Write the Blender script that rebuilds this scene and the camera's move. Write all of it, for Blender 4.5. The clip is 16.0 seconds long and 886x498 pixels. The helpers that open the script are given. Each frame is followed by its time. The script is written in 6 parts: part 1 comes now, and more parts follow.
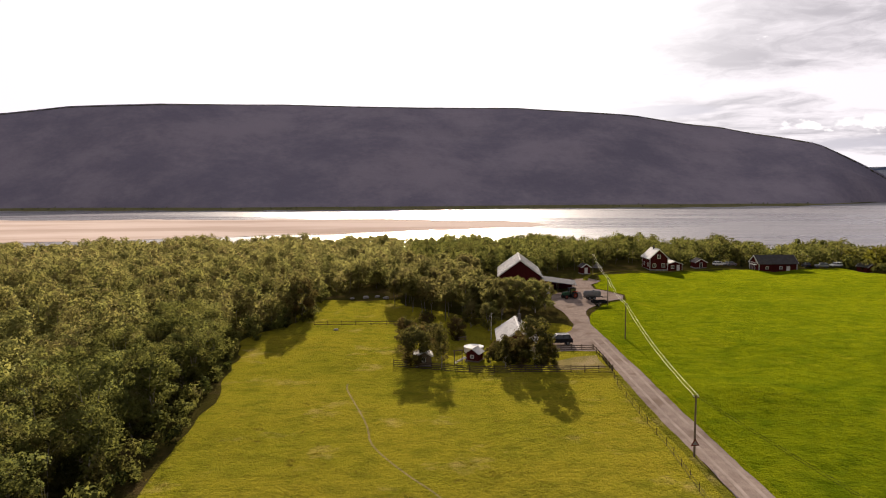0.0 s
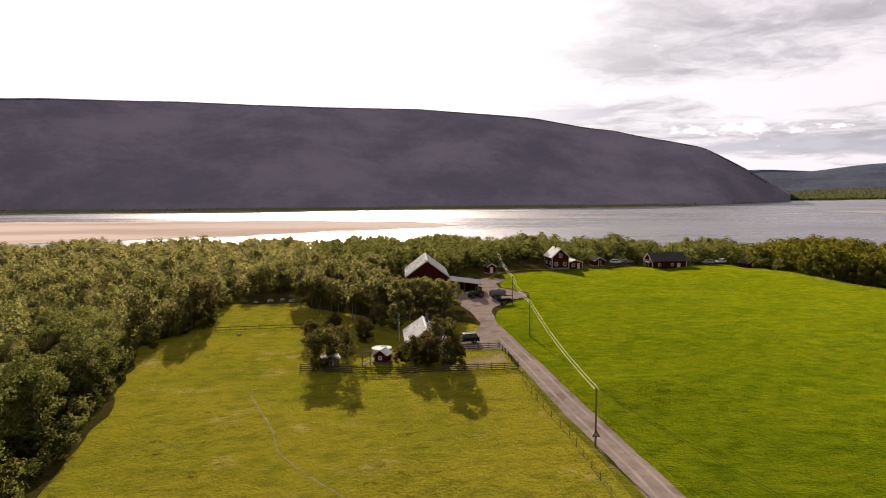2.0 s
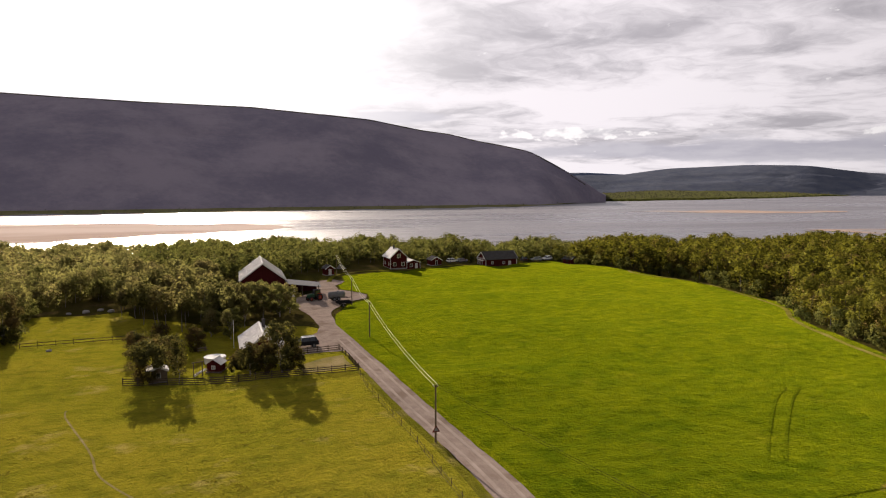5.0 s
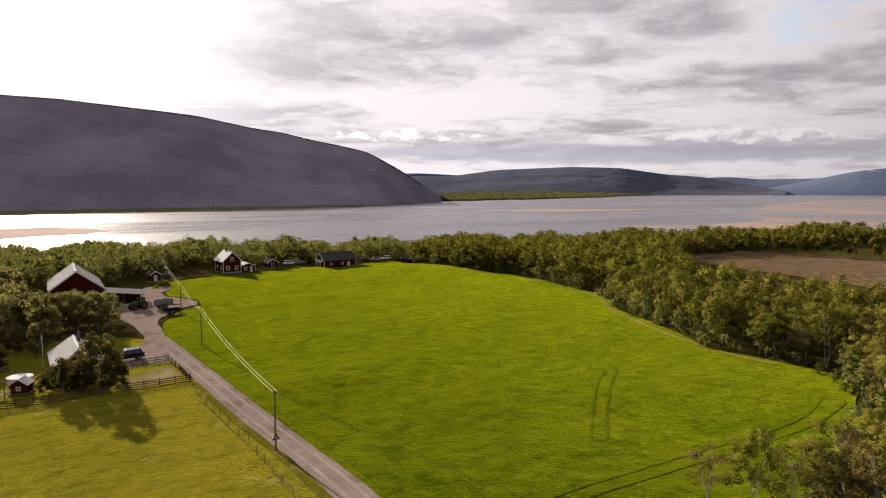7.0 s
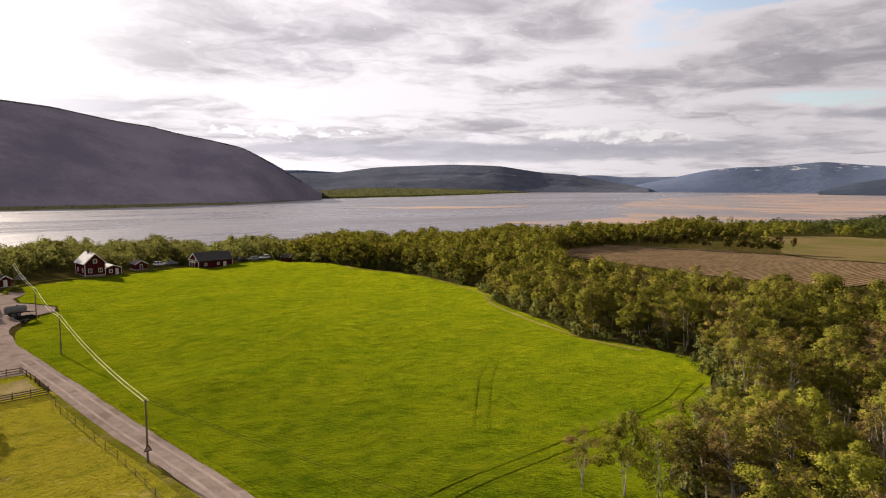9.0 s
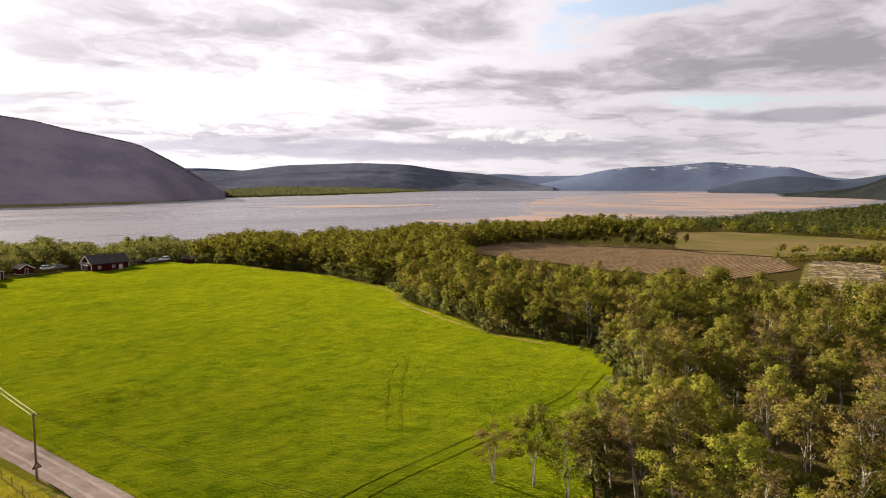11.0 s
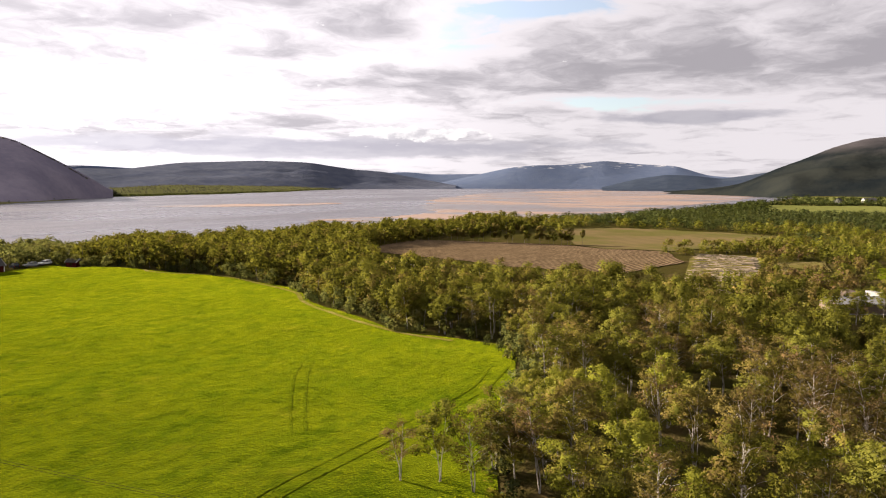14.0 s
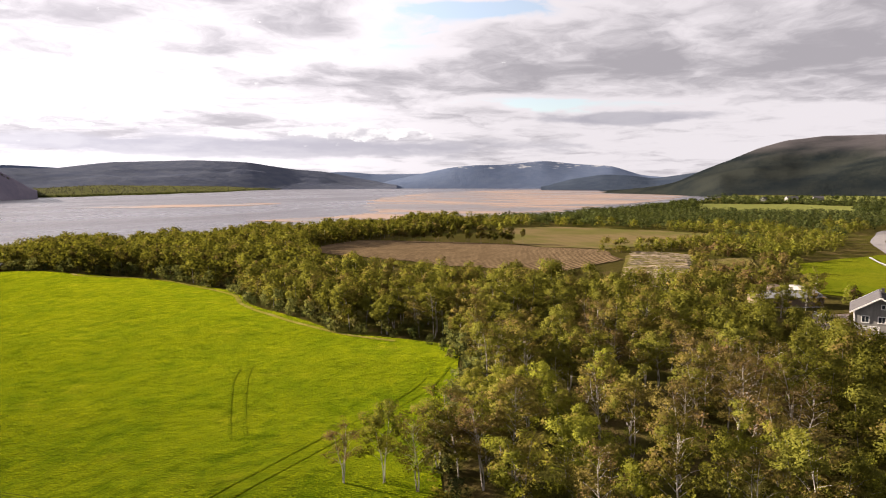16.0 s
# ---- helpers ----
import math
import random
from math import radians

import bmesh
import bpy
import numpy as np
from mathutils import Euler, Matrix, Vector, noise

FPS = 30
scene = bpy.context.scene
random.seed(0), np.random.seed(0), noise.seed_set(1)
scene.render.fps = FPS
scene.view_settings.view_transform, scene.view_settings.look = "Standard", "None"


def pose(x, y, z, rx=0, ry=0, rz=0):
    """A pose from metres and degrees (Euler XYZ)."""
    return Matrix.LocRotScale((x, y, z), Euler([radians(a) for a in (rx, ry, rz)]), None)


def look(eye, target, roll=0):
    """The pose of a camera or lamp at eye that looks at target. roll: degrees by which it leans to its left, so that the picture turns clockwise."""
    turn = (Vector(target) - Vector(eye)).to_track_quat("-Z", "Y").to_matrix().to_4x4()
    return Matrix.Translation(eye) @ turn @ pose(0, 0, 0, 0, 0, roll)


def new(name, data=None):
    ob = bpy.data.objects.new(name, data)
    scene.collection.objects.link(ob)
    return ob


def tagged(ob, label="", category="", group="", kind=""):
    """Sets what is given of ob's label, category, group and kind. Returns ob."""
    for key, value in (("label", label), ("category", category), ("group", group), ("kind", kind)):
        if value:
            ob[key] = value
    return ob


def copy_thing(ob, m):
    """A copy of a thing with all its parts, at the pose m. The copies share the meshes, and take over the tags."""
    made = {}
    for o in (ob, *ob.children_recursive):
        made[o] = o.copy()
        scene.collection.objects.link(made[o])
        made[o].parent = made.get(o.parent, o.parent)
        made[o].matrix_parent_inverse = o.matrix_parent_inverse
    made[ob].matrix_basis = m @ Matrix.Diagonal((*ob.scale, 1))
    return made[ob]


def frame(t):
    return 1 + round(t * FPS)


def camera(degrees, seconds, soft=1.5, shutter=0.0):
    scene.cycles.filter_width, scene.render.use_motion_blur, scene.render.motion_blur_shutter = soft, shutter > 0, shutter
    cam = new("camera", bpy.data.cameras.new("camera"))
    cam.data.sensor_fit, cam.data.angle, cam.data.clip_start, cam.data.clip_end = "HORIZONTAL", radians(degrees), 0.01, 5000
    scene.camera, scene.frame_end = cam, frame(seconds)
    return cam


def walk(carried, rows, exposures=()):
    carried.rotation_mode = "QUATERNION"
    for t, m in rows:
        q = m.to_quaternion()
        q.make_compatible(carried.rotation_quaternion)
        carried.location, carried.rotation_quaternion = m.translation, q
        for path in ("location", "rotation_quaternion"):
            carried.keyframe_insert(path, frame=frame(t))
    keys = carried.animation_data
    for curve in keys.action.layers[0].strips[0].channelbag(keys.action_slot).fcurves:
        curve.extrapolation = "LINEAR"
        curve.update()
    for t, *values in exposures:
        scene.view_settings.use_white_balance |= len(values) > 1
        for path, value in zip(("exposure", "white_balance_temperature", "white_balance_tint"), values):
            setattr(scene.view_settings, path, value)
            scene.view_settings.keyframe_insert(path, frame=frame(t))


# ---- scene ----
cam = camera(66.0, 16.0, 1.1)
EYE = 30.0
# seconds, yaw, pitch, roll of a hovering drone that turns to its right
TURNS = [
    (0.0, -0.42, -5.29, -0.30), (0.5, -2.12, -5.28, -0.27), (1.0, -3.99, -5.31, -0.26), (1.5, -6.03, -5.30, -0.25),
    (2.0, -8.25, -5.25, -0.20), (2.5, -9.64, -5.24, -0.18), (3.0, -11.24, -5.26, -0.15), (5.5, -25.41, -5.11, 0.02),
    (6.0, -29.19, -5.04, 0.03), (6.5, -32.46, -5.07, 0.04), (7.0, -35.35, -5.15, 0.04), (7.5, -38.05, -5.18, 0.08),
    (8.0, -40.78, -5.25, 0.14), (8.5, -43.16, -5.32, 0.14), (11.0, -52.86, -5.47, 0.13), (11.5, -54.84, -5.50, 0.15),
    (12.0, -56.32, -5.53, 0.16), (12.5, -57.46, -5.55, 0.18), (13.0, -58.63, -5.58, 0.21), (13.5, -59.82, -5.59, 0.19),
    (14.0, -60.95, -5.60, 0.12), (14.5, -62.20, -5.56, 0.07), (15.0, -63.43, -5.56, 0.06), (15.5, -64.67, -5.60, 0.05),
    (16.0, -65.86, -5.61, 0.04),
]
walk(cam, [(t, pose(0, 0, EYE, 90 + pitch, 0, yaw) @ pose(0, 0, 0, 0, 0, roll)) for t, yaw, pitch, roll in TURNS],
     [(0, 2.38, 6520, 13), (3, 2.34, 6520, 13), (5.5, 2.26, 6520, 13), (7.2, 2.30, 6520, 13), (7.5, 2.46, 6620, 27), (7.9, 2.42, 6620, 27), (8.15, 2.36, 6520, 13), (8.5, 2.38, 6520, 13), (11, 2.62, 6520, 13), (16, 2.82, 6520, 13)])

# ---- world and sun ----
SUN_AZ, SUN_EL = -2.0, 18.5
sun_way = Vector((math.sin(radians(SUN_AZ)) * math.cos(radians(SUN_EL)), math.cos(radians(SUN_AZ)) * math.cos(radians(SUN_EL)), math.sin(radians(SUN_EL))))


class Nodes:
    """A short hand for node trees."""
    def __init__(self, tree):
        self.tree = tree
        tree.nodes.clear()

    def add(self, kind, at=None, **inputs):
        n = self.tree.nodes.new(kind)
        at = at or {}
        if "operation" in at:
            n.operation = at["operation"]
        if "use_clamp" in at:
            n.use_clamp = at["use_clamp"]
        if "data_type" in at:
            n.data_type, n.blend_type = at["data_type"], at["blend_type"]
        if "interpolation_type" in at:
            n.interpolation_type = at["interpolation_type"]
        if "sky_type" in at:
            n.sky_type, n.sun_disc, n.sun_elevation, n.sun_rotation = at["sky_type"], False, at["sun_elevation"], at["sun_rotation"]
            n.air_density, n.dust_density = at["air_density"], at["dust_density"]
        for k, v in inputs.items():
            self.put(n, k.replace("_", " "), v)
        return n

    def put(self, n, key, v):
        s = n.inputs[int(key[1:])] if key[0] == "i" and key[1:].isdigit() else n.inputs[key]
        if isinstance(v, bpy.types.NodeSocket):
            self.tree.links.new(v, s)
        else:
            s.default_value = v

    def math(self, op, a, b=0.0, c=0.0, clamp=False):
        return self.add("ShaderNodeMath", {"operation": op, "use_clamp": clamp}, i0=a, i1=b, i2=c).outputs[0]

    def vec(self, op, a, b=(0, 0, 0)):
        n = self.add("ShaderNodeVectorMath", {"operation": op}, i0=a, i1=b)
        return n.outputs["Value"] if op in ("DOT_PRODUCT", "LENGTH", "DISTANCE") else n.outputs[0]

    def mix(self, f, a, b, blend="MIX"):
        n = self.add("ShaderNodeMix", {"data_type": "RGBA", "blend_type": blend})
        self.put(n, "i0", f)
        self.put(n, "i6", a)
        self.put(n, "i7", b)
        return n.outputs[2]

    def noise(self, v, scale, detail=4.0, rough=0.55, color=False):
        n = self.add("ShaderNodeTexNoise", None, Vector=v, Scale=scale, Detail=detail, Roughness=rough)
        return n.outputs["Color" if color else "Fac"]

    def ramp(self, f, lo, hi, a=0.0, b=1.0):
        return self.add("ShaderNodeMapRange", {"interpolation_type": "SMOOTHSTEP"}, Value=f, i1=lo, i2=hi, i3=a, i4=b).outputs[0]

    def scaled(self, v, s):
        return self.add("ShaderNodeMapping", None, Vector=v, Scale=s).outputs[0]


def rgb(r, g, b):
    return (r, g, b, 1.0)


world = bpy.data.worlds.new("sky")
scene.world = world
world.use_nodes = True
n = Nodes(world.node_tree)
way = n.add("ShaderNodeTexCoord").outputs["Generated"]
sep = n.add("ShaderNodeSeparateXYZ", None, i0=way)
up = n.math("MAXIMUM", sep.outputs[2], 0.0)
# a flat layer of cloud, seen in perspective, its edges torn by the wind
den = n.math("ADD", up, 0.09)
px, py = n.math("DIVIDE", sep.outputs[0], den), n.math("DIVIDE", sep.outputs[1], den)
plane = n.add("ShaderNodeCombineXYZ", None, i0=px, i1=py, i2=0.0).outputs[0]
torn = n.add("ShaderNodeVectorMath", {"operation": "SCALE"}, i0=n.vec("SUBTRACT", n.noise(plane, 1.9, 3.0, 0.5, True), (0.5, 0.5, 0.5)), Scale=0.75).outputs[0]
bent = n.vec("ADD", plane, torn)
big = n.noise(bent, 0.85, 4.0, 0.5)
fine = n.noise(bent, 2.7, 9.0, 0.62)
cover = n.math("ADD", n.math("MULTIPLY", big, 0.55), n.math("MULTIPLY", fine, 0.45))
turn = n.math("ARCTAN2", sep.outputs[0], sep.outputs[1])


def about(az, el, w_az, w_el):
    """A soft spot of the sky round a direction, in degrees."""
    a = n.math("DIVIDE", n.math("SUBTRACT", turn, radians(az)), radians(w_az))
    e = n.math("DIVIDE", n.math("SUBTRACT", sep.outputs[2], math.sin(radians(el))), radians(w_el))
    return n.math("EXPONENT", n.math("MULTIPLY", n.math("ADD", n.math("MULTIPLY", a, a), n.math("MULTIPLY", e, e)), -1.0))


# thicker and thinner stretches of the layer: direction, width and weight
for az, el, w_az, w_el, weight in ((20, 10.6, 10, 1.5, 0.09), (38, 11.4, 8, 1.7, 0.06), (44, 9.0, 5, 0.8, 0.06), (60, 8.4, 8, 1.0, 0.08), (80, 9.4, 13, 1.7, 0.10), (97, 8.6, 9, 1.8, 0.07),
                                   (22, 7.6, 10, 0.9, -0.09), (36, 7.4, 10, 1.1, -0.08), (50, 6.6, 12, 0.8, -0.06), (56, 10.6, 5, 1.2, -0.06), (66, 13.0, 7, 1.4, -0.07), (88, 3.4, 16, 1.6, -0.13), (40, 1.6, 30, 0.55, -0.12)):
    cover = n.math("ADD", cover, n.math("MULTIPLY", about(az, el, w_az, w_el), weight))
cover = n.math("ADD", cover, n.ramp(turn, radians(-4), radians(20), -0.20, 0.0))
# rifts of blue, a low bank of cloud over the far hills, and two small clouds
rifts = n.math("ADD", n.math("ADD", about(77, 6.3, 8, 0.55), about(61.5, 12.1, 3.6, 1.2)), about(69, 13.8, 6, 0.7))
cover = n.math("SUBTRACT", cover, n.math("MULTIPLY", rifts, n.math("MULTIPLY", fine, 0.36)))
low = n.noise(n.add("ShaderNodeCombineXYZ", None, i0=n.math("MULTIPLY", turn, 11.0), i1=n.math("MULTIPLY", sep.outputs[2], 46.0), i2=0.0).outputs[0], 1.0, 8.0, 0.58)
shape = n.math("ADD", n.math("MAXIMUM", about(50, 2.85, 24, 0.85), n.math("MAXIMUM", about(18.5, 5.75, 4.2, 0.5), about(80.5, 5.05, 6.5, 0.5))), n.math("MULTIPLY", n.math("SUBTRACT", low, 0.5), 1.5))
bank = n.ramp(shape, 0.24, 0.66)
puff = n.noise(n.add("ShaderNodeCombineXYZ", None, i0=n.math("MULTIPLY", turn, 34.0), i1=n.math("MULTIPLY", sep.outputs[2], 62.0), i2=1.3).outputs[0], 1.0, 6.0, 0.55)
heads = n.ramp(n.math("ADD", n.math("MAXIMUM", about(58.5, 4.0, 5.5, 0.6), n.math("MULTIPLY", about(33, 4.4, 6, 0.5), 0.9)), n.math("MULTIPLY", n.math("SUBTRACT", puff, 0.5), 2.2)), 0.45, 0.66)
toward = n.vec("DOT_PRODUCT", way, tuple(sun_way))
glow = n.math("POWER", n.math("MAXIMUM", toward, 0.0), 7.0)
halo = n.math("POWER", n.math("MAXIMUM", toward, 0.0), 40.0)
shade = n.ramp(cover, 0.41, 0.66)
# thick cloud is grey below, thin cloud is white; towards the sun all of it shines
grey = n.mix(shade, rgb(0.212, 0.202, 0.208), rgb(0.108, 0.103, 0.110))
grey = n.mix(n.math("MULTIPLY", bank, 0.95), grey, n.mix(n.ramp(low, 0.35, 0.65), rgb(0.112, 0.109, 0.123), rgb(0.136, 0.132, 0.143)))
grey = n.mix(n.math("MULTIPLY", heads, 0.95), grey, n.mix(n.ramp(puff, 0.40, 0.62), rgb(0.150, 0.145, 0.152), rgb(0.235, 0.228, 0.226)))
grey = n.mix(n.ramp(n.math("ADD", glow, halo), 0.22, 1.15), grey, rgb(0.25, 0.243, 0.24))
# the sky dims with the distance from the sun
away = n.ramp(toward, 0.20, 0.90, 0.60, 1.0)
cloud = n.add("ShaderNodeBackground", None, Color=grey, Strength=n.math("MULTIPLY", n.math("ADD", 0.95, n.math("MULTIPLY", halo, 0.5)), away))
sky = n.add("ShaderNodeTexSky", {"sky_type": "NISHITA", "sun_disc": False, "sun_elevation": radians(SUN_EL), "sun_rotation": radians(SUN_AZ), "air_density": 1.0, "dust_density": 0.6})
blue = n.add("ShaderNodeBackground", None, Color=sky.outputs[0], Strength=n.math("MULTIPLY", 0.05, away))
gap = n.math("MAXIMUM", n.ramp(cover, 0.30, 0.42), n.ramp(rifts, 0.05, 0.5, 1.0, 0.35))
mixed = n.add("ShaderNodeMixShader", None, i0=gap, i1=blue.outputs[0], i2=cloud.outputs[0])
n.add("ShaderNodeOutputWorld", None, Surface=mixed.outputs[0])

sun = new("sun", bpy.data.lights.new("sun", "SUN"))
sun.data.energy, sun.data.angle, sun.data.color = 5.0, radians(0.6), (1.0, 0.855, 0.69)
sun.matrix_world = look((0, 0, 0), -sun_way)

# ---- materials ----


def material(name, build):
    m = bpy.data.materials.new(name)
    m.use_nodes = True
    n = Nodes(m.node_tree)
    surface = build(n)
    n.add("ShaderNodeOutputMaterial", None, Surface=surface)
    return m


def here(n):
    return n.add("ShaderNodeNewGeometry").outputs["Position"]


def bump(n, height, strength, distance):
    return n.add("ShaderNodeBump", None, Height=height, Strength=strength, Distance=distance).outputs[0]


def shiny(n, color, rough, normal=None, metal=0.0, **more):
    if isinstance(rough, float) and rough >= 0.8:
        d = n.add("ShaderNodeBsdfDiffuse", None, Color=color, Roughness=0.5)
        if normal is not None:
            n.put(d, "Normal", normal)
        return d.outputs[0]
    s = n.add("ShaderNodeBsdfPrincipled", None, Base_Color=color, Roughness=rough, Metallic=metal, **more)
    if normal is not None:
        n.put(s, "Normal", normal)
    return s.outputs[0]


def grass_material(name, a, b, dry, dry_from, tuft=0.9, shine=0.46, relief=0.75, spots=0.36, blotch=0.34):
    """Turf: two greens in patches, dry spots, tufts as relief."""
    def build(n):
        p = here(n)
        patch = n.noise(p, 0.035, 5.0, 0.6)
        tufts = n.noise(p, tuft, 5.0, 0.7)
        fine = n.noise(n.scaled(p, (1, 1, 0.2)), 3.1, 3.0, 0.7)
        c = n.mix(n.ramp(patch, 0.35, 0.65), a, b)
        c = n.mix(n.ramp(tufts, 0.42, 0.72), c, n.mix(spots, c, rgb(a[0] * 0.30, a[1] * 0.42, a[2] * 0.3)))
        c = n.mix(n.math("MULTIPLY", n.ramp(n.noise(p, 0.11, 6.0, 0.65), dry_from, dry_from + 0.14), 0.75), c, dry)
        clump = n.noise(n.scaled(p, (0.30, 0.42, 1)), 1.0, 4.0, 0.6)
        c = n.mix(n.math("MULTIPLY", n.ramp(clump, 0.46, 0.72), blotch), c, rgb(a[0] * 0.25, a[1] * 0.4, a[2] * 0.4))
        h = n.math("ADD", n.math("MULTIPLY", tufts, 0.7), n.math("MULTIPLY", fine, 0.3))
        nor = bump(n, h, 1.0, relief)
        d = n.add("ShaderNodeBsdfDiffuse", None, Color=c, Roughness=0.6, Normal=nor)
        t = n.add("ShaderNodeBsdfTranslucent", None, Color=n.mix(0.5, c, rgb(0.3, 0.36, 0.004)), Normal=nor)
        m = n.add("ShaderNodeMixShader", None, i0=0.12, i1=d.outputs[0], i2=t.outputs[0])
        # the fuzz of blade tips shines at a low angle
        tips = n.mix(1.0 - shine, n.mix(0.5, c, rgb(0.28, 0.30, 0.006)), rgb(0, 0, 0))
        if blotch > 0.4:
            lush = n.math("ADD", n.math("MULTIPLY", clump, 0.6), n.math("MULTIPLY", n.noise(n.scaled(p, (0.07, 0.11, 1)), 1.0, 4.0, 0.6), 0.4))
            tips = n.mix(1.0, tips, n.mix(n.ramp(lush, 0.40, 0.66), rgb(1.10, 1.06, 1.0), rgb(0.55, 0.66, 0.6)), "MULTIPLY")
        fuzz = n.add("ShaderNodeBsdfSheen", None, Color=tips, Roughness=0.37, Normal=nor)
        return n.add("ShaderNodeAddShader", None, i0=m.outputs[0], i1=fuzz.outputs[0]).outputs[0]
    return material(name, build)


M_MEADOW = grass_material("meadow_turf", rgb(0.164, 0.134, 0.015), rgb(0.130, 0.119, 0.012), rgb(0.240, 0.182, 0.060), 0.56, 1.3, 0.55, 0.75, 0.36, 0.45)
M_FIELD = grass_material("field_grass", rgb(0.014, 0.031, 0.0015), rgb(0.025, 0.039, 0.002), rgb(0.050, 0.054, 0.004), 0.57, 0.40, 0.90, 0.55, 0.40, 0.62)
# Turf of the far shore and spit, greyed by haze in the colour.
M_BEACH = grass_material("bank_turf", rgb(0.110, 0.108, 0.052), rgb(0.135, 0.124, 0.064), rgb(0.15, 0.126, 0.08), 0.5, 0.02, 0.06)
M_SHORE = grass_material("shore_turf", rgb(0.050, 0.054, 0.027), rgb(0.068, 0.069, 0.034), rgb(0.080, 0.073, 0.044), 0.5, 0.02, 0.06)
M_PASTURE = grass_material("far_pasture", rgb(0.080, 0.086, 0.026), rgb(0.098, 0.102, 0.034), rgb(0.11, 0.10, 0.04), 0.55, 0.3, 0.05)
M_LAWN = grass_material("east_turf", rgb(0.054, 0.066, 0.004), rgb(0.070, 0.076, 0.005), rgb(0.11, 0.095, 0.015), 0.6, 0.9, 0.10)
M_FLOOR = grass_material("forest_floor", rgb(0.036, 0.034, 0.008), rgb(0.040, 0.032, 0.011), rgb(0.060, 0.042, 0.020), 0.5, 0.9, 0.03)
M_HAY = grass_material("dry_grass", rgb(0.100, 0.080, 0.029), rgb(0.090, 0.078, 0.022), rgb(0.135, 0.102, 0.052), 0.5, 0.9, 0.06)


def blade_material(name, a, b):
    """Grass blades that the low sun shines through."""
    def build(n):
        g = n.add("ShaderNodeNewGeometry")
        patch = n.noise(g.outputs["Position"], 0.035, 5.0, 0.6)
        c = n.mix(n.math("ADD", n.math("MULTIPLY", g.outputs["Random Per Island"], 0.6), n.math("MULTIPLY", n.ramp(patch, 0.35, 0.65), 0.4)), a, b)
        d = n.add("ShaderNodeBsdfDiffuse", None, Color=c)
        t = n.add("ShaderNodeBsdfTranslucent", None, Color=c)
        return n.add("ShaderNodeMixShader", None, i0=0.55, i1=d.outputs[0], i2=t.outputs[0]).outputs[0]
    return material(name, build)


M_BLADE_M = blade_material("pasture_blades", rgb(0.100, 0.090, 0.010), rgb(0.140, 0.118, 0.015))
M_BLADE_F = blade_material("hay_blades", rgb(0.020, 0.037, 0.002), rgb(0.036, 0.050, 0.003))
# Darker blades, for the shading painted on the hayfield's swell.
M_BLADE_D = blade_material("tussock_blades", rgb(0.030, 0.048, 0.002), rgb(0.046, 0.062, 0.003))
M_MARGIN = grass_material("dry_field_edge", rgb(0.135, 0.108, 0.030), rgb(0.100, 0.088, 0.020), rgb(0.17, 0.13, 0.06), 0.5, 0.9, 0.3)
M_RUT = grass_material("pressed_grass", rgb(0.014, 0.030, 0.0015), rgb(0.024, 0.038, 0.002), rgb(0.05, 0.05, 0.004), 0.6, 0.5, 0.74)
M_TRACK = grass_material("flattened_grass", rgb(0.034, 0.054, 0.002), rgb(0.062, 0.072, 0.003), rgb(0.10, 0.10, 0.015), 0.6, 0.9, 0.62)
M_STRAW = grass_material("dry_straw", rgb(0.21, 0.165, 0.075), rgb(0.165, 0.135, 0.055), rgb(0.27, 0.21, 0.12), 0.5, 1.4, 0.15)


M_VERGE = grass_material("rough_verge", rgb(0.070, 0.068, 0.010), rgb(0.088, 0.080, 0.012), rgb(0.14, 0.11, 0.04), 0.5, 1.1, 0.35)


def gravel(n):
    p = here(n)
    f = n.noise(p, 9.0, 4.0, 0.8)
    w = n.noise(p, 0.5, 5.0, 0.6)
    c = n.mix(n.ramp(w, 0.35, 0.65), rgb(0.168, 0.134, 0.118), rgb(0.208, 0.170, 0.150))
    c = n.mix(n.ramp(n.noise(p, 0.16, 4.0, 0.7), 0.48, 0.66), c, rgb(0.128, 0.098, 0.080))
    c = n.mix(n.ramp(f, 0.4, 0.75), c, rgb(0.095, 0.074, 0.060))
    return shiny(n, c, 0.9, bump(n, f, 0.5, 0.03))


def tilled(n):
    p = here(n)
    rows = n.add("ShaderNodeTexWave", None, Vector=n.add("ShaderNodeMapping", None, Vector=p, Rotation=(0, 0, radians(-79))).outputs[0], Scale=0.17, Distortion=2.2, Detail=3.0, Detail_Scale=1.5).outputs["Fac"]
    w = n.noise(p, 0.05, 5.0, 0.6)
    c = n.mix(n.ramp(n.math("ADD", n.math("MULTIPLY", rows, 0.40), n.math("MULTIPLY", n.noise(n.scaled(p, (0.35, 1, 1)), 0.22, 6.0, 0.7), 0.60)), 0.28, 0.76), rgb(0.034, 0.023, 0.013), rgb(0.128, 0.092, 0.053))
    return shiny(n, c, 0.95, bump(n, n.noise(p, 1.2, 4.0, 0.7), 0.6, 0.3))


def sand(n):
    """Wet flats: pale ridges of sand between shallow channels."""
    p = here(n)
    q = n.add("ShaderNodeMapping", None, Vector=p, Rotation=(0, 0, radians(22)), Scale=(0.0125, 0.0042, 1)).outputs[0]
    w = n.noise(q, 1.0, 8.0, 0.64)
    wet = n.ramp(w, 0.44, 0.56)
    c = n.mix(wet, rgb(0.150, 0.112, 0.096), rgb(0.058, 0.048, 0.050))
    return shiny(n, c, n.ramp(wet, 0.0, 1.0, 0.95, 0.36), bump(n, n.noise(p, 0.2, 4.0), 0.4, 0.3), Specular_IOR_Level=n.ramp(wet, 0.0, 1.0, 0.03, 0.32))


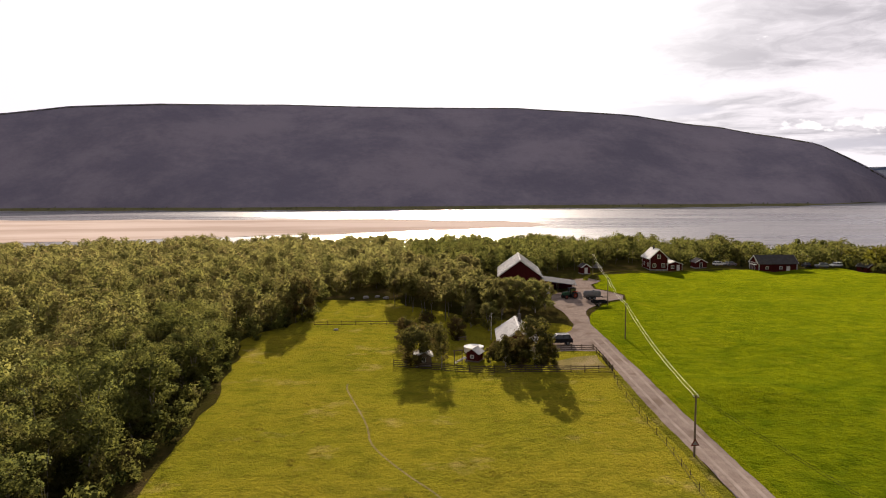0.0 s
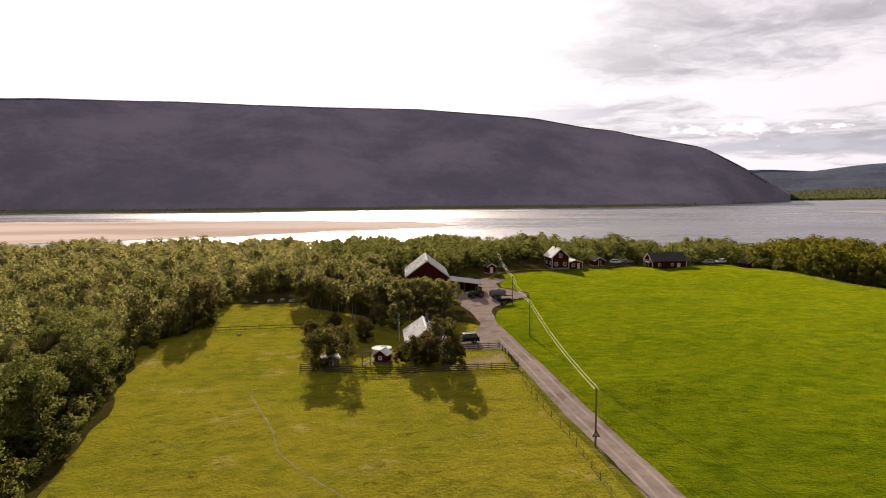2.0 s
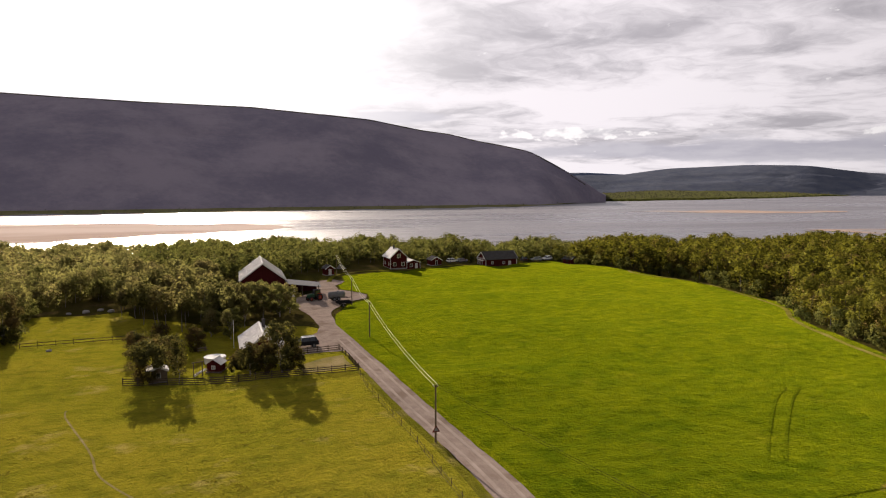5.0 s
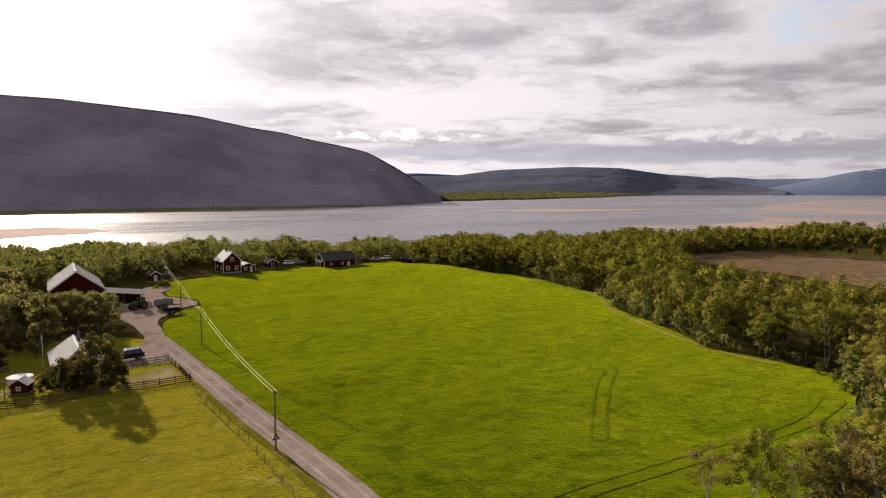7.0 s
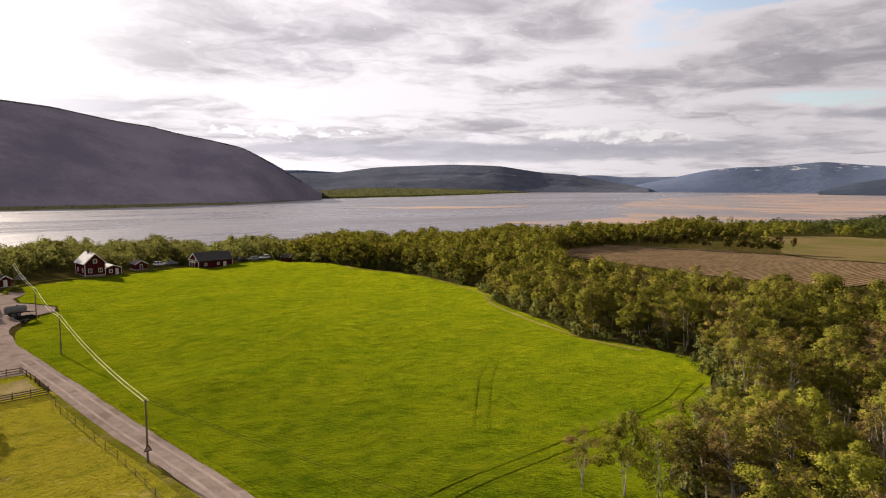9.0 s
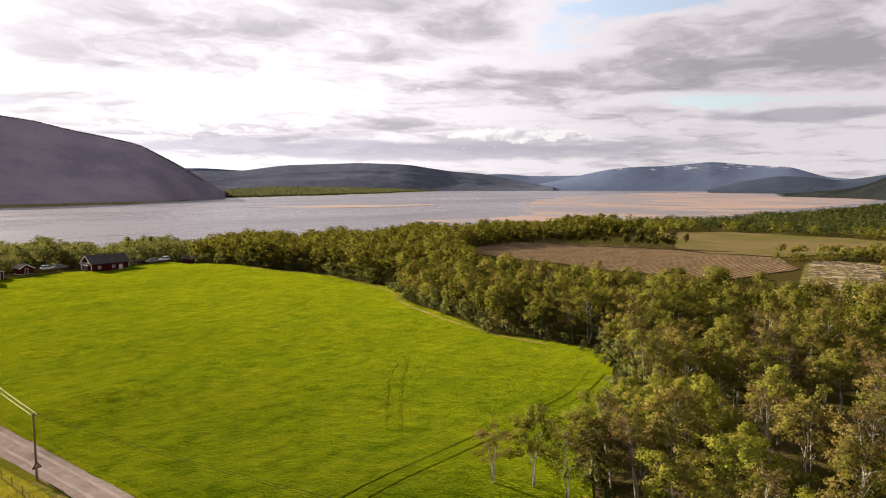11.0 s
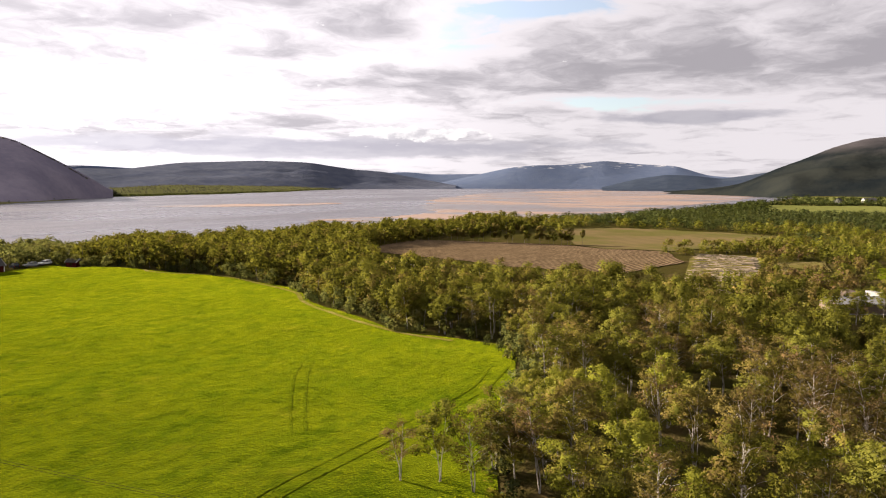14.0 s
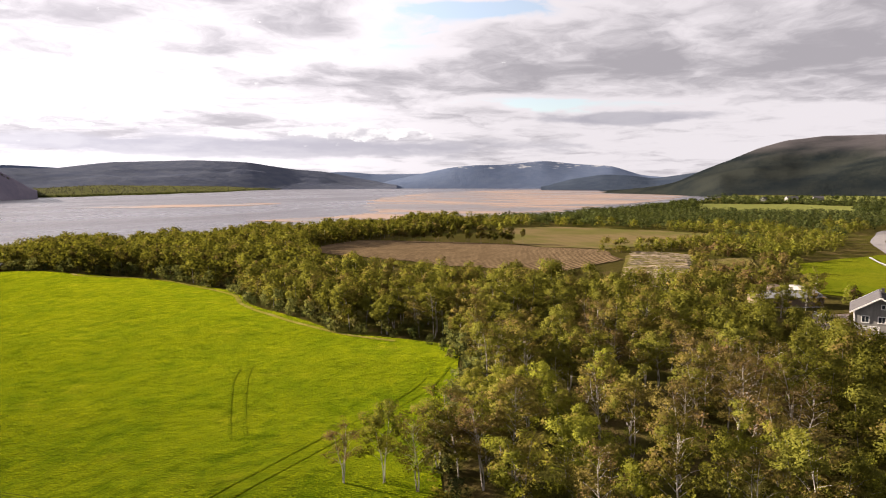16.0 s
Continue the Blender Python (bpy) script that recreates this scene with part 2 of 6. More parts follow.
def dry_sand(n):
    p = here(n)
    w = n.noise(n.scaled(p, (0.004, 0.016, 1)), 1.0, 7.0, 0.62)
    c = n.mix(n.ramp(w, 0.40, 0.62), rgb(0.44, 0.365, 0.325), rgb(0.33, 0.262, 0.225))
    return shiny(n, c, 0.95, bump(n, n.noise(p, 0.2, 4.0), 0.4, 0.25))


def river(n):
    p = here(n)
    ripple = n.noise(n.scaled(p, (0.35, 0.9, 1)), 1.0, 4.0, 0.6)
    gusts = n.noise(n.scaled(p, (0.0022, 0.010, 1)), 1.0, 6.0, 0.6)
    return shiny(n, rgb(0.048, 0.046, 0.058), n.ramp(gusts, 0.35, 0.65, 0.24, 0.40), bump(n, ripple, 0.8, 0.45), 0.0, IOR=1.33, Specular_IOR_Level=0.29)


def stubble(n):
    """Cut straw in rows, with greener patches."""
    p = here(n)
    rows = n.add("ShaderNodeTexWave", None, Vector=n.add("ShaderNodeMapping", None, Vector=p, Rotation=(0, 0, radians(-66))).outputs[0], Scale=0.06, Distortion=1.2, Detail=3.0, Detail_Scale=1.2).outputs["Fac"]
    w = n.noise(p, 0.02, 6.0, 0.6)
    c = n.mix(n.ramp(w, 0.40, 0.60), rgb(0.098, 0.073, 0.034), rgb(0.064, 0.062, 0.016))
    c = n.mix(n.math("MULTIPLY", rows, 0.4), c, rgb(0.058, 0.046, 0.024))
    return shiny(n, c, 0.95, bump(n, n.noise(p, 1.2, 4.0, 0.7), 0.6, 0.3))


M_STUBBLE = material("stubble", stubble)
M_DRY_SAND = material("dry_river_sand", dry_sand)
M_GRAVEL, M_TILLED, M_SAND, M_WATER = material("gravel", gravel), material("ploughed_soil", tilled), material("river_sand", sand), material("river_water", river)


def leaf_material(name, a, b, brown, share, through_color=(0.24, 0.225, 0.025), t=0.27):
    """Foliage: hue drifts from tree to tree and from spray to spray; light shines through it."""
    def build(n):
        g = n.add("ShaderNodeNewGeometry")
        one = g.outputs["Random Per Island"]
        tree = n.add("ShaderNodeObjectInfo").outputs["Random"]
        drift = n.math("FRACT", n.math("ADD", n.math("MULTIPLY", n.noise(g.outputs["Position"], 0.13, 1.0), 2.6), tree))
        c = n.mix(n.ramp(one, 0.0, 1.0), a, b)
        c = n.mix(n.ramp(drift, 1.0 - share * 1.3, 1.0 - share * 0.5), c, brown)
        c = n.mix(n.math("MULTIPLY", one, 0.12), c, rgb(a[0] * 1.5, a[1] * 1.45, a[2] * 1.4))
        # some trees are paler than their neighbours
        tone = n.math("ADD", n.math("MULTIPLY", n.noise(g.outputs["Position"], 0.16, 1.0), 0.75), n.math("MULTIPLY", tree, 0.25))
        c = n.mix(1.0, c, n.ramp(tone, 0.30, 0.70, 0.64, 1.28), "MULTIPLY")
        d = n.add("ShaderNodeBsdfDiffuse", None, Color=c)
        s = n.add("ShaderNodeBsdfTranslucent", None, Color=n.mix(0.6, c, rgb(*through_color)))
        m = n.add("ShaderNodeMixShader", None, i0=t, i1=d.outputs[0], i2=s.outputs[0])
        return m.outputs[0]
    return material(name, build)


M_LEAF = leaf_material("birch_leaves", rgb(0.086, 0.090, 0.030), rgb(0.108, 0.106, 0.036), rgb(0.112, 0.090, 0.038), 0.40, (0.180, 0.172, 0.04), 0.40)
# Lit copy of birch_leaves: sun and haze on far crowns, put into the colour.
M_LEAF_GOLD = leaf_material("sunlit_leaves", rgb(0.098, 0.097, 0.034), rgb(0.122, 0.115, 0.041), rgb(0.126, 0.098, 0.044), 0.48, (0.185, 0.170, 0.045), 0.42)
M_LEAF_BRIGHT = leaf_material("young_leaves", rgb(0.056, 0.061, 0.010), rgb(0.074, 0.076, 0.012), rgb(0.066, 0.054, 0.015), 0.3, (0.18, 0.17, 0.013))
M_LEAF_FRESH = leaf_material("fresh_leaves", rgb(0.054, 0.056, 0.010), rgb(0.074, 0.072, 0.012), rgb(0.074, 0.053, 0.017), 0.36, (0.165, 0.158, 0.014))
# Shaded copy of the leaves: the dark of gaps and wood edges as colour.
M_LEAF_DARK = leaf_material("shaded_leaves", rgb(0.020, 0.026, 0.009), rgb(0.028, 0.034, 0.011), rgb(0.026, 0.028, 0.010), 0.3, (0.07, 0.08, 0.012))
# Distance haze is painted into this greyer leaf colour for the far trees.
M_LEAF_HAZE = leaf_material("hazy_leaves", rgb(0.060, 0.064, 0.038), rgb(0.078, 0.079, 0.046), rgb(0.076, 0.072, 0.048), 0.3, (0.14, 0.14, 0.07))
# Brown-olive leaves, their colour taken darker for the shade round the cottage.
M_LEAF_GARDEN = leaf_material("garden_leaves", rgb(0.034, 0.036, 0.013), rgb(0.050, 0.048, 0.017), rgb(0.072, 0.048, 0.022), 0.45, (0.12, 0.105, 0.022), 0.30)
M_LEAF_WEST = leaf_material("edge_birch_leaves", rgb(0.050, 0.058, 0.017), rgb(0.073, 0.079, 0.024), rgb(0.070, 0.061, 0.022), 0.30, (0.16, 0.16, 0.033), 0.33)
M_LEAF_LIME = leaf_material("lime_leaves", rgb(0.082, 0.088, 0.012), rgb(0.108, 0.108, 0.015), rgb(0.100, 0.078, 0.020), 0.28, (0.23, 0.23, 0.018), 0.34)
M_LEAF_DRY = leaf_material("budding_twigs", rgb(0.060, 0.048, 0.014), rgb(0.076, 0.060, 0.017), rgb(0.064, 0.040, 0.020), 0.5, (0.15, 0.125, 0.016))


def bark(n, pale=0.29):
    p = here(n)
    f = n.noise(n.scaled(p, (1, 1, 0.35)), 5.0, 4.0, 0.7)
    return shiny(n, n.mix(n.ramp(f, 0.48, 0.62), rgb(pale, pale * 0.91, pale * 0.80), rgb(0.06, 0.05, 0.04)), 0.85, bump(n, f, 0.5, 0.03))


def plain(name, a, b, rough=0.7, scale=1.5, metal=0.0, depth=0.01, stretch=(1, 1, 1)):
    """A surface of two near tones, with grain and fine relief."""
    def build(n):
        p = here(n)
        f = n.noise(n.scaled(p, stretch), scale, 6.0, 0.65)
        g = n.noise(n.scaled(p, stretch), scale * 9, 3.0, 0.7)
        c = n.mix(n.ramp(n.math("ADD", n.math("MULTIPLY", f, 0.7), n.math("MULTIPLY", g, 0.3)), 0.35, 0.65), a, b)
        return shiny(n, c, rough, bump(n, g, 0.4, depth), metal)
    return material(name, build)


M_BARK = material("birch_bark", bark)
M_BARK_OLD = material("weathered_birch_bark", lambda n: bark(n, 0.16))
M_PALE = plain("packed_gravel", rgb(0.222, 0.186, 0.166), rgb(0.168, 0.136, 0.120), 0.9, 0.35, 0, 0.02)
M_RED = plain("red_boards", rgb(0.062, 0.012, 0.012), rgb(0.042, 0.009, 0.009), 0.85, 1.2, 0, 0.01, (1, 1, 0.15))
M_WHITE = plain("white_paint", rgb(0.55, 0.54, 0.52), rgb(0.45, 0.44, 0.425), 0.85, 2.0)
M_TIN = plain("pale_sheet_metal", rgb(0.56, 0.55, 0.54), rgb(0.44, 0.43, 0.425), 0.85, 0.8, 0.0, 0.01, (1, 1, 0.3))
M_SLATE = plain("dark_roofing", rgb(0.040, 0.038, 0.040), rgb(0.060, 0.057, 0.060), 0.85, 1.0)
M_DULL = plain("dull_white", rgb(0.20, 0.195, 0.19), rgb(0.15, 0.145, 0.14), 0.85, 2.0)
M_BRUSH = plain("cut_branches", rgb(0.27, 0.22, 0.165), rgb(0.18, 0.145, 0.11), 0.9, 2.0)
M_TIMBER = plain("weathered_timber", rgb(0.15, 0.115, 0.085), rgb(0.09, 0.07, 0.055), 0.85, 3.0)
M_GREYWALL = plain("pale_grey_boards", rgb(0.17, 0.163, 0.153), rgb(0.125, 0.12, 0.112), 0.85, 1.5, 0, 0.01, (1, 1, 0.2))
M_BLACK = plain("black_paint", rgb(0.010, 0.010, 0.012), rgb(0.018, 0.018, 0.020), 0.85, 2.0)
M_FENCE = plain("dark_fence_timber", rgb(0.075, 0.058, 0.044), rgb(0.045, 0.036, 0.028), 0.9, 3.0)
M_RUBBER = plain("rubber", rgb(0.018, 0.018, 0.018), rgb(0.03, 0.03, 0.028), 0.85, 4.0)
M_STEEL = plain("galvanised_steel", rgb(0.155, 0.155, 0.16), rgb(0.11, 0.112, 0.116), 0.85, 1.5, 0.0)
M_ORANGE = plain("red_enamel", rgb(0.20, 0.03, 0.015), rgb(0.15, 0.025, 0.015), 0.85, 2.0)
M_GREEN = plain("dark_green_paint", rgb(0.02, 0.05, 0.03), rgb(0.03, 0.06, 0.04), 0.85, 2.0)
M_SIGN = plain("faded_red_enamel", rgb(0.11, 0.030, 0.024), rgb(0.085, 0.026, 0.022), 0.85, 2.0)
M_STONE = plain("rough_stone", rgb(0.26, 0.25, 0.23), rgb(0.17, 0.16, 0.15), 0.9, 1.5)
# Pale yellow puts the backlight's gleam into the wire's colour.
M_WIRE = plain("bare_wire", rgb(0.74, 0.74, 0.52), rgb(0.66, 0.66, 0.46), 0.85, 2.0)
M_GLASS = material("window_glass", lambda n: shiny(n, rgb(0.02, 0.025, 0.03), 0.06))


def hillside(name, low, high, rock, rock_from, snow_from=None, scale=0.012):
    """Wooded slope: clumps of forest and single crowns, gullies, bare patches higher up, snow on the highest."""
    def build(n):
        p = here(n)
        z = n.add("ShaderNodeSeparateXYZ", None, i0=p).outputs[2]
        woods = n.noise(p, scale, 7.0, 0.62)
        gully = n.noise(n.scaled(p, (scale * 2.2, scale * 2.2, scale * 0.6)), 1.0, 5.0, 0.6)
        crowns = n.noise(p, 0.085, 4.0, 0.75)
        tone = n.math("ADD", n.math("ADD", n.math("MULTIPLY", woods, 0.50), n.math("MULTIPLY", gully, 0.34)), n.math("MULTIPLY", crowns, 0.16))
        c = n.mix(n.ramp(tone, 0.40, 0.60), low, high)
        top = n.math("ADD", z, n.math("MULTIPLY", n.math("SUBTRACT", woods, 0.5), 160.0))
        c = n.mix(n.ramp(top, rock_from, rock_from + 90), c, rock)
        if snow_from:
            streak = n.noise(n.scaled(p, (0.012, 0.012, 0.06)), 1.0, 6.0, 0.6)
            c = n.mix(n.math("MULTIPLY", n.ramp(z, snow_from, snow_from + 12), n.ramp(streak, 0.58, 0.65)), c, rgb(0.25, 0.26, 0.28))
        return shiny(n, c, 0.95, bump(n, n.math("ADD", n.math("MULTIPLY", crowns, 0.6), n.math("MULTIPLY", gully, 0.8)), 0.6, 7.0))
    return material(name, build)


# The mountain's violet-grey has the haze over the river put into it.
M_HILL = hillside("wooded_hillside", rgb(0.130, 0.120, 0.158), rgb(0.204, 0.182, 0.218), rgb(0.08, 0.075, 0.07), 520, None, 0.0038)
# Far hills and snowy fell: blue distance haze is part of the colour.
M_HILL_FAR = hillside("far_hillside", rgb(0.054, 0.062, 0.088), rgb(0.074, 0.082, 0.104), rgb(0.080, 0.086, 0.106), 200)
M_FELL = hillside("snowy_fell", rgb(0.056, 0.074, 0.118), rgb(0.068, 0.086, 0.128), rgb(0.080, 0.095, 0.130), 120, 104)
# Near-black slopes have cloud shade in their colour; the rock top is paler.
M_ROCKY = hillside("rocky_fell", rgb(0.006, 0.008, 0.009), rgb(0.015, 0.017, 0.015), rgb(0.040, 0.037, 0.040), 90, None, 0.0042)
# This hill's dark blue carries distance haze too.
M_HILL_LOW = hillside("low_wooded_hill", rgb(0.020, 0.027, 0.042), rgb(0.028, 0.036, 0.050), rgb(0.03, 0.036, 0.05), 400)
M_ASPHALT = plain("worn_asphalt", rgb(0.125, 0.118, 0.120), rgb(0.10, 0.095, 0.097), 0.9, 0.4, 0, 0.02)

# ---- ground ----


def part(name, data, mat, parent=None, label=""):
    """Links a bmesh or a mesh as one object, under a thing or on its own."""
    if isinstance(data, bmesh.types.BMesh):
        me = bpy.data.meshes.new(name)
        data.to_mesh(me)
        data.free()
    else:
        me = data
    if mat is not None and not me.materials:
        me.materials.append(mat)
    ob = new(name, me)
    ob.parent = parent
    if label:
        tagged(ob, label)
    return ob


def quick_mesh(name, verts, faces, smooth=False):
    """A mesh from arrays: verts n x 3, faces m x k."""
    verts, faces = np.asarray(verts, np.float32), np.asarray(faces, np.int32)
    me = bpy.data.meshes.new(name)
    me.vertices.add(len(verts))
    me.vertices.foreach_set("co", verts.ravel())
    me.loops.add(faces.size)
    me.loops.foreach_set("vertex_index", faces.ravel())
    me.polygons.add(len(faces))
    me.polygons.foreach_set("loop_start", np.arange(0, faces.size, faces.shape[1], dtype=np.int32))
    me.update(calc_edges=True)
    if smooth:
        me.polygons.foreach_set("use_smooth", np.ones(len(faces), bool))
    return me


WATER = -6.5
# distance of the river's near bank by compass degrees from straight ahead
BANK = [(-180, 900), (-90, 640), (-50, 470), (-33, 425), (0, 405), (30, 400), (45, 425), (55, 480), (62, 540), (67, 600), (72, 650), (76, 700), (80, 800), (84, 1000), (87, 1400), (90, 2100), (95, 3600), (120, 4900), (180, 4900)]
BANK_A, BANK_R = [a for a, r in BANK], [r for a, r in BANK]


def ease(x):
    x = np.clip(x, 0, 1)
    return x * x * (3 - 2 * x)


def ground_z(x, y):
    """Height of the land: level by the farm, falling to the river."""
    x, y = np.asarray(x, float), np.asarray(y, float)
    r, a = np.hypot(x, y), np.degrees(np.arctan2(x, y))
    bank = np.interp(a, BANK_A, BANK_R) + 14 * np.sin(a * 0.9) + 6 * np.sin(a * 2.3)
    z = (WATER - 0.3) * ease((r - bank + 150) / 150) - 3.0 * ease((r - bank) / 40)
    far = ease((r - 60) / 120)
    z = z + far * 0.35 * np.sin(x * 0.045 + 1.0) * np.sin(y * 0.037)
    near = 0.22 * np.sin(x * 0.11 + y * 0.05) * np.sin(y * 0.085 - x * 0.03) + 0.10 * np.sin(x * 0.31 + 0.4) * np.sin(y * 0.27 + 1.1)
    # a low swell in the hayfield
    swell = 0.9 * np.exp(-(((x - 45) / 10) ** 2 + ((y - 95) / 7) ** 2))
    return z + near + swell


rings = np.concatenate([[0.0], np.arange(20, 180, 4), np.arange(180, 480, 7), np.geomspace(480, 4900, 60)])
turns = 480
ang = np.linspace(-math.pi, math.pi, turns, endpoint=False)
gx, gy = np.outer(rings, np.sin(ang)), np.outer(rings, np.cos(ang))
gx, gy = gx + 0.013, gy + 0.017
gz = ground_z(gx, gy) - 0.05
i, j = np.meshgrid(np.arange(len(rings) - 1), np.arange(turns), indexing="ij")
k = (j + 1) % turns
faces = np.stack([i * turns + j, i * turns + k, (i + 1) * turns + k, (i + 1) * turns + j], -1).reshape(-1, 4)
ground = part("ground", quick_mesh("ground", np.stack([gx, gy, gz], -1).reshape(-1, 3), faces[:, ::-1], True), M_FLOOR)
tagged(ground, "rough brown-green ground sloping down to the river", "ground", kind="structure")


def sheet(name, outline, mat, lift, step, label, category, wobble=0.0):
    """A patch of land cover draped over the ground."""
    pts = []
    for (ax, ay), (bx, by) in zip(outline, outline[1:] + outline[:1]):
        steps = max(1, int(math.hypot(bx - ax, by - ay) / max(step, 3.0)))
        for s in range(steps):
            f = s / steps
            x, y = ax + (bx - ax) * f, ay + (by - ay) * f
            if wobble and s:
                x += wobble * noise.noise((x * 0.13, y * 0.13, 3.1)) * 2
                y += wobble * noise.noise((x * 0.13, y * 0.13, 7.7)) * 2
            pts.append((x, y))
    bm = bmesh.new()
    bm.faces.new([bm.verts.new((x, y, 0)) for x, y in pts])
    xs, ys = [p[0] for p in pts], [p[1] for p in pts]
    for axis, lo, hi in (((1, 0, 0), min(xs), max(xs)), ((0, 1, 0), min(ys), max(ys))):
        for c in np.arange(lo + step, hi, step):
            bmesh.ops.bisect_plane(bm, geom=bm.verts[:] + bm.edges[:] + bm.faces[:], plane_co=[c * a for a in axis], plane_no=axis)
    for v in bm.verts:
        v.co.z = float(ground_z(v.co.x, v.co.y)) + lift
    bmesh.ops.recalc_face_normals(bm, faces=bm.faces[:])
    if sum(f.normal.z for f in bm.faces) < 0:
        bmesh.ops.reverse_faces(bm, faces=bm.faces[:])
    for f in bm.faces:
        f.smooth = True
    return tagged(part(name, bm, mat), label, category, kind="structure")


MEADOW = [(-35, 30), (-34, 66), (-34.5, 81), (-36.5, 102), (-40.5, 127), (-32, 148), (-32, 178), (-10, 178), (-8, 168), (12, 152), (20, 150), (27, 146), (29, 131), (29, 95), (28.9, 75), (28.4, 55), (25, 30)]
HAYFIELD = [(26.5, 30), (31, 55), (31.8, 75), (31.4, 92), (32, 114), (32.3, 131), (33, 147), (36, 158), (39, 164), (41, 168), (44, 172), (49, 175), (51, 184), (46, 196), (47, 204), (51, 212), (53, 224), (70, 234), (84, 236), (108, 238), (146, 242), (150, 212), (155, 171), (150, 132), (133, 112), (115, 76), (113, 47), (93, 39), (70, 33), (58, 26)]
PLOUGH = [(243, 176), (300, 184), (308, 158), (314, 132), (314, 104), (302, 84), (303, 58), (266, 44), (225, 58), (222, 98)]
STUBBLE = [(318, 104), (421, 148), (453, 112), (437, 68), (420, 18), (364, 17), (330, 43), (306, 58), (304, 84)]
CLEARING = [(195, 33), (210, 36), (262, 42), (300, 46), (300, 24), (250, 18), (203, 15)]
FAR_FIELD = [(985, 62), (1030, -52), (960, -116), (690, -90), (690, 46)]
FAR_PLAIN = [(1120, 20), (1480, 60), (1620, 30), (1700, -320), (1120, -260)]
EAST_FIELD = [(206, -18), (284, -18), (330, -50), (330, -90), (190, -60)]
YARD = [(18.6, 121.4), (18.2, 131), (23.5, 133.5), (27.5, 139), (30, 150), (29.5, 162), (29, 174), (31, 184), (37, 192), (40, 205), (44, 216), (48, 218), (51, 212), (46, 204), (45, 195), (48, 188), (50, 182), (48.5, 177), (44, 174), (40, 169), (36.5, 164), (34.3, 156), (33, 146), (32, 131), (30, 121.4)]
sheet("meadow", MEADOW, M_MEADOW, 0.03, 3.0, "short olive-green pasture with dry yellow spots", "meadow", 1.3)
sheet("hayfield", HAYFIELD, M_FIELD, 0.03, 3.5, "lush bright green hayfield with faint wheel tracks", "field", 0.35)
sheet("ploughed_field", PLOUGH, M_TILLED, 0.22, 12.0, "brown ploughed field in furrows", "field", 1.0)
sheet("stubble_field", STUBBLE, M_STUBBLE, 0.30, 14.0, "tan stubble field with green patches", "field", 1.5)
sheet("clearing", CLEARING, M_HAY, 0.24, 12.0, "pale felled clearing with cut branches", "clearing", 1.5)
sheet("east_field", EAST_FIELD, M_LAWN, 0.2, 12.0, "smooth green lawn-like field beside the wood", "field", 1.0)
sheet("far_field", FAR_FIELD, M_PASTURE, 0.7, 60.0, "narrow light green field among far woods", "field", 4.0)
sheet("far_plain", FAR_PLAIN, M_PASTURE, 1.0, 90.0, "far light green farmland below the fell", "field", 6.0)
sheet("driveway", [(173, -14), (179, -22), (163, -22), (157, -15)], M_GRAVEL, 0.08, 6.0, "bare brown gravel driveway by the grey house", "driveway", 0.8)
sheet("dry_patch", [(19.6, 114.0), (24, 117), (28, 118.4), (27.7, 110), (23, 108.6), (19.2, 109)], M_STRAW, 0.06, 3.0, "dry tan patch of worn grass inside the fence", "grass", 0.8)
sheet("yard", YARD, M_GRAVEL, 0.07, 4.0, "pale gravel farmyard with worn wheel tracks", "yard", 0.6)


def ribbon(name, line, width, mat, lift, label, category, step=2.5, kind="structure"):
    """A road along a smooth line."""
    pts = [Vector((*p, 0)) for p in line]
    path = []
    for s in range(len(pts) - 1):
        p0, p1, p2, p3 = pts[max(s - 1, 0)], pts[s], pts[s + 1], pts[min(s + 2, len(pts) - 1)]
        count = max(2, int((p2 - p1).length / step))
        for q in range(count):
            t = q / count
            path.append(0.5 * ((2 * p1) + (p2 - p0) * t + (2 * p0 - 5 * p1 + 4 * p2 - p3) * t * t + (3 * p1 - p0 - 3 * p2 + p3) * t ** 3))
    path.append(pts[-1])
    verts, faces, across = [], [], 8
    for s, p in enumerate(path):
        d = (path[min(s + 1, len(path) - 1)] - path[max(s - 1, 0)]).normalized()
        side = Vector((d.y, -d.x, 0))
        edge = width / 2 * (1 + 0.05 * noise.noise((p.x * 0.35, p.y * 0.35, 0)) + 0.05 * noise.noise((p.x * 1.3, p.y * 1.3, 0)))
        for c in range(across + 1):
            u = 2 * c / across - 1
            q = p + side * (u * edge)
            crown = min(1.0, width / 3) * (0.05 * (1 - u * u) - 0.03 * math.exp(-((abs(u) - 0.45) / 0.14) ** 2))
            verts.append((q.x, q.y, float(ground_z(q.x, q.y)) + lift + crown))
        if s:
            for c in range(across):
                a = (s - 1) * (across + 1) + c
                faces.append((a, a + 1, a + across + 2, a + across + 1))
    return tagged(part(name, quick_mesh(name, verts, np.array(faces)[:, ::-1], True), mat), label, category, kind=kind)


ROAD = [(25.5, 20), (29.0, 45), (30.2, 60), (30.5, 72), (30.2, 86), (30.2, 97), (30.6, 108), (30.9, 119), (30.9, 131), (31.1, 147), (32.0, 160), (34, 168)]
ribbon("road", ROAD, 3.8, M_GRAVEL, 0.10, "pale gravel farm road with two worn wheel tracks", "road", 1.2)
for off in (-0.85, 0.85):
    ribbon("wheel_track", [(x + off, y) for x, y in ROAD[:-3]], 0.45, M_PALE, 0.160, "paler packed wheel track on the farm road", "track", 1.2)
ribbon("verge", [(25.0, 30), (27.3, 55), (28.0, 72), (27.7, 86), (27.8, 97), (28.3, 105)], 1.1, M_VERGE, 0.07, "rough olive grass verge beside the road", "verge")
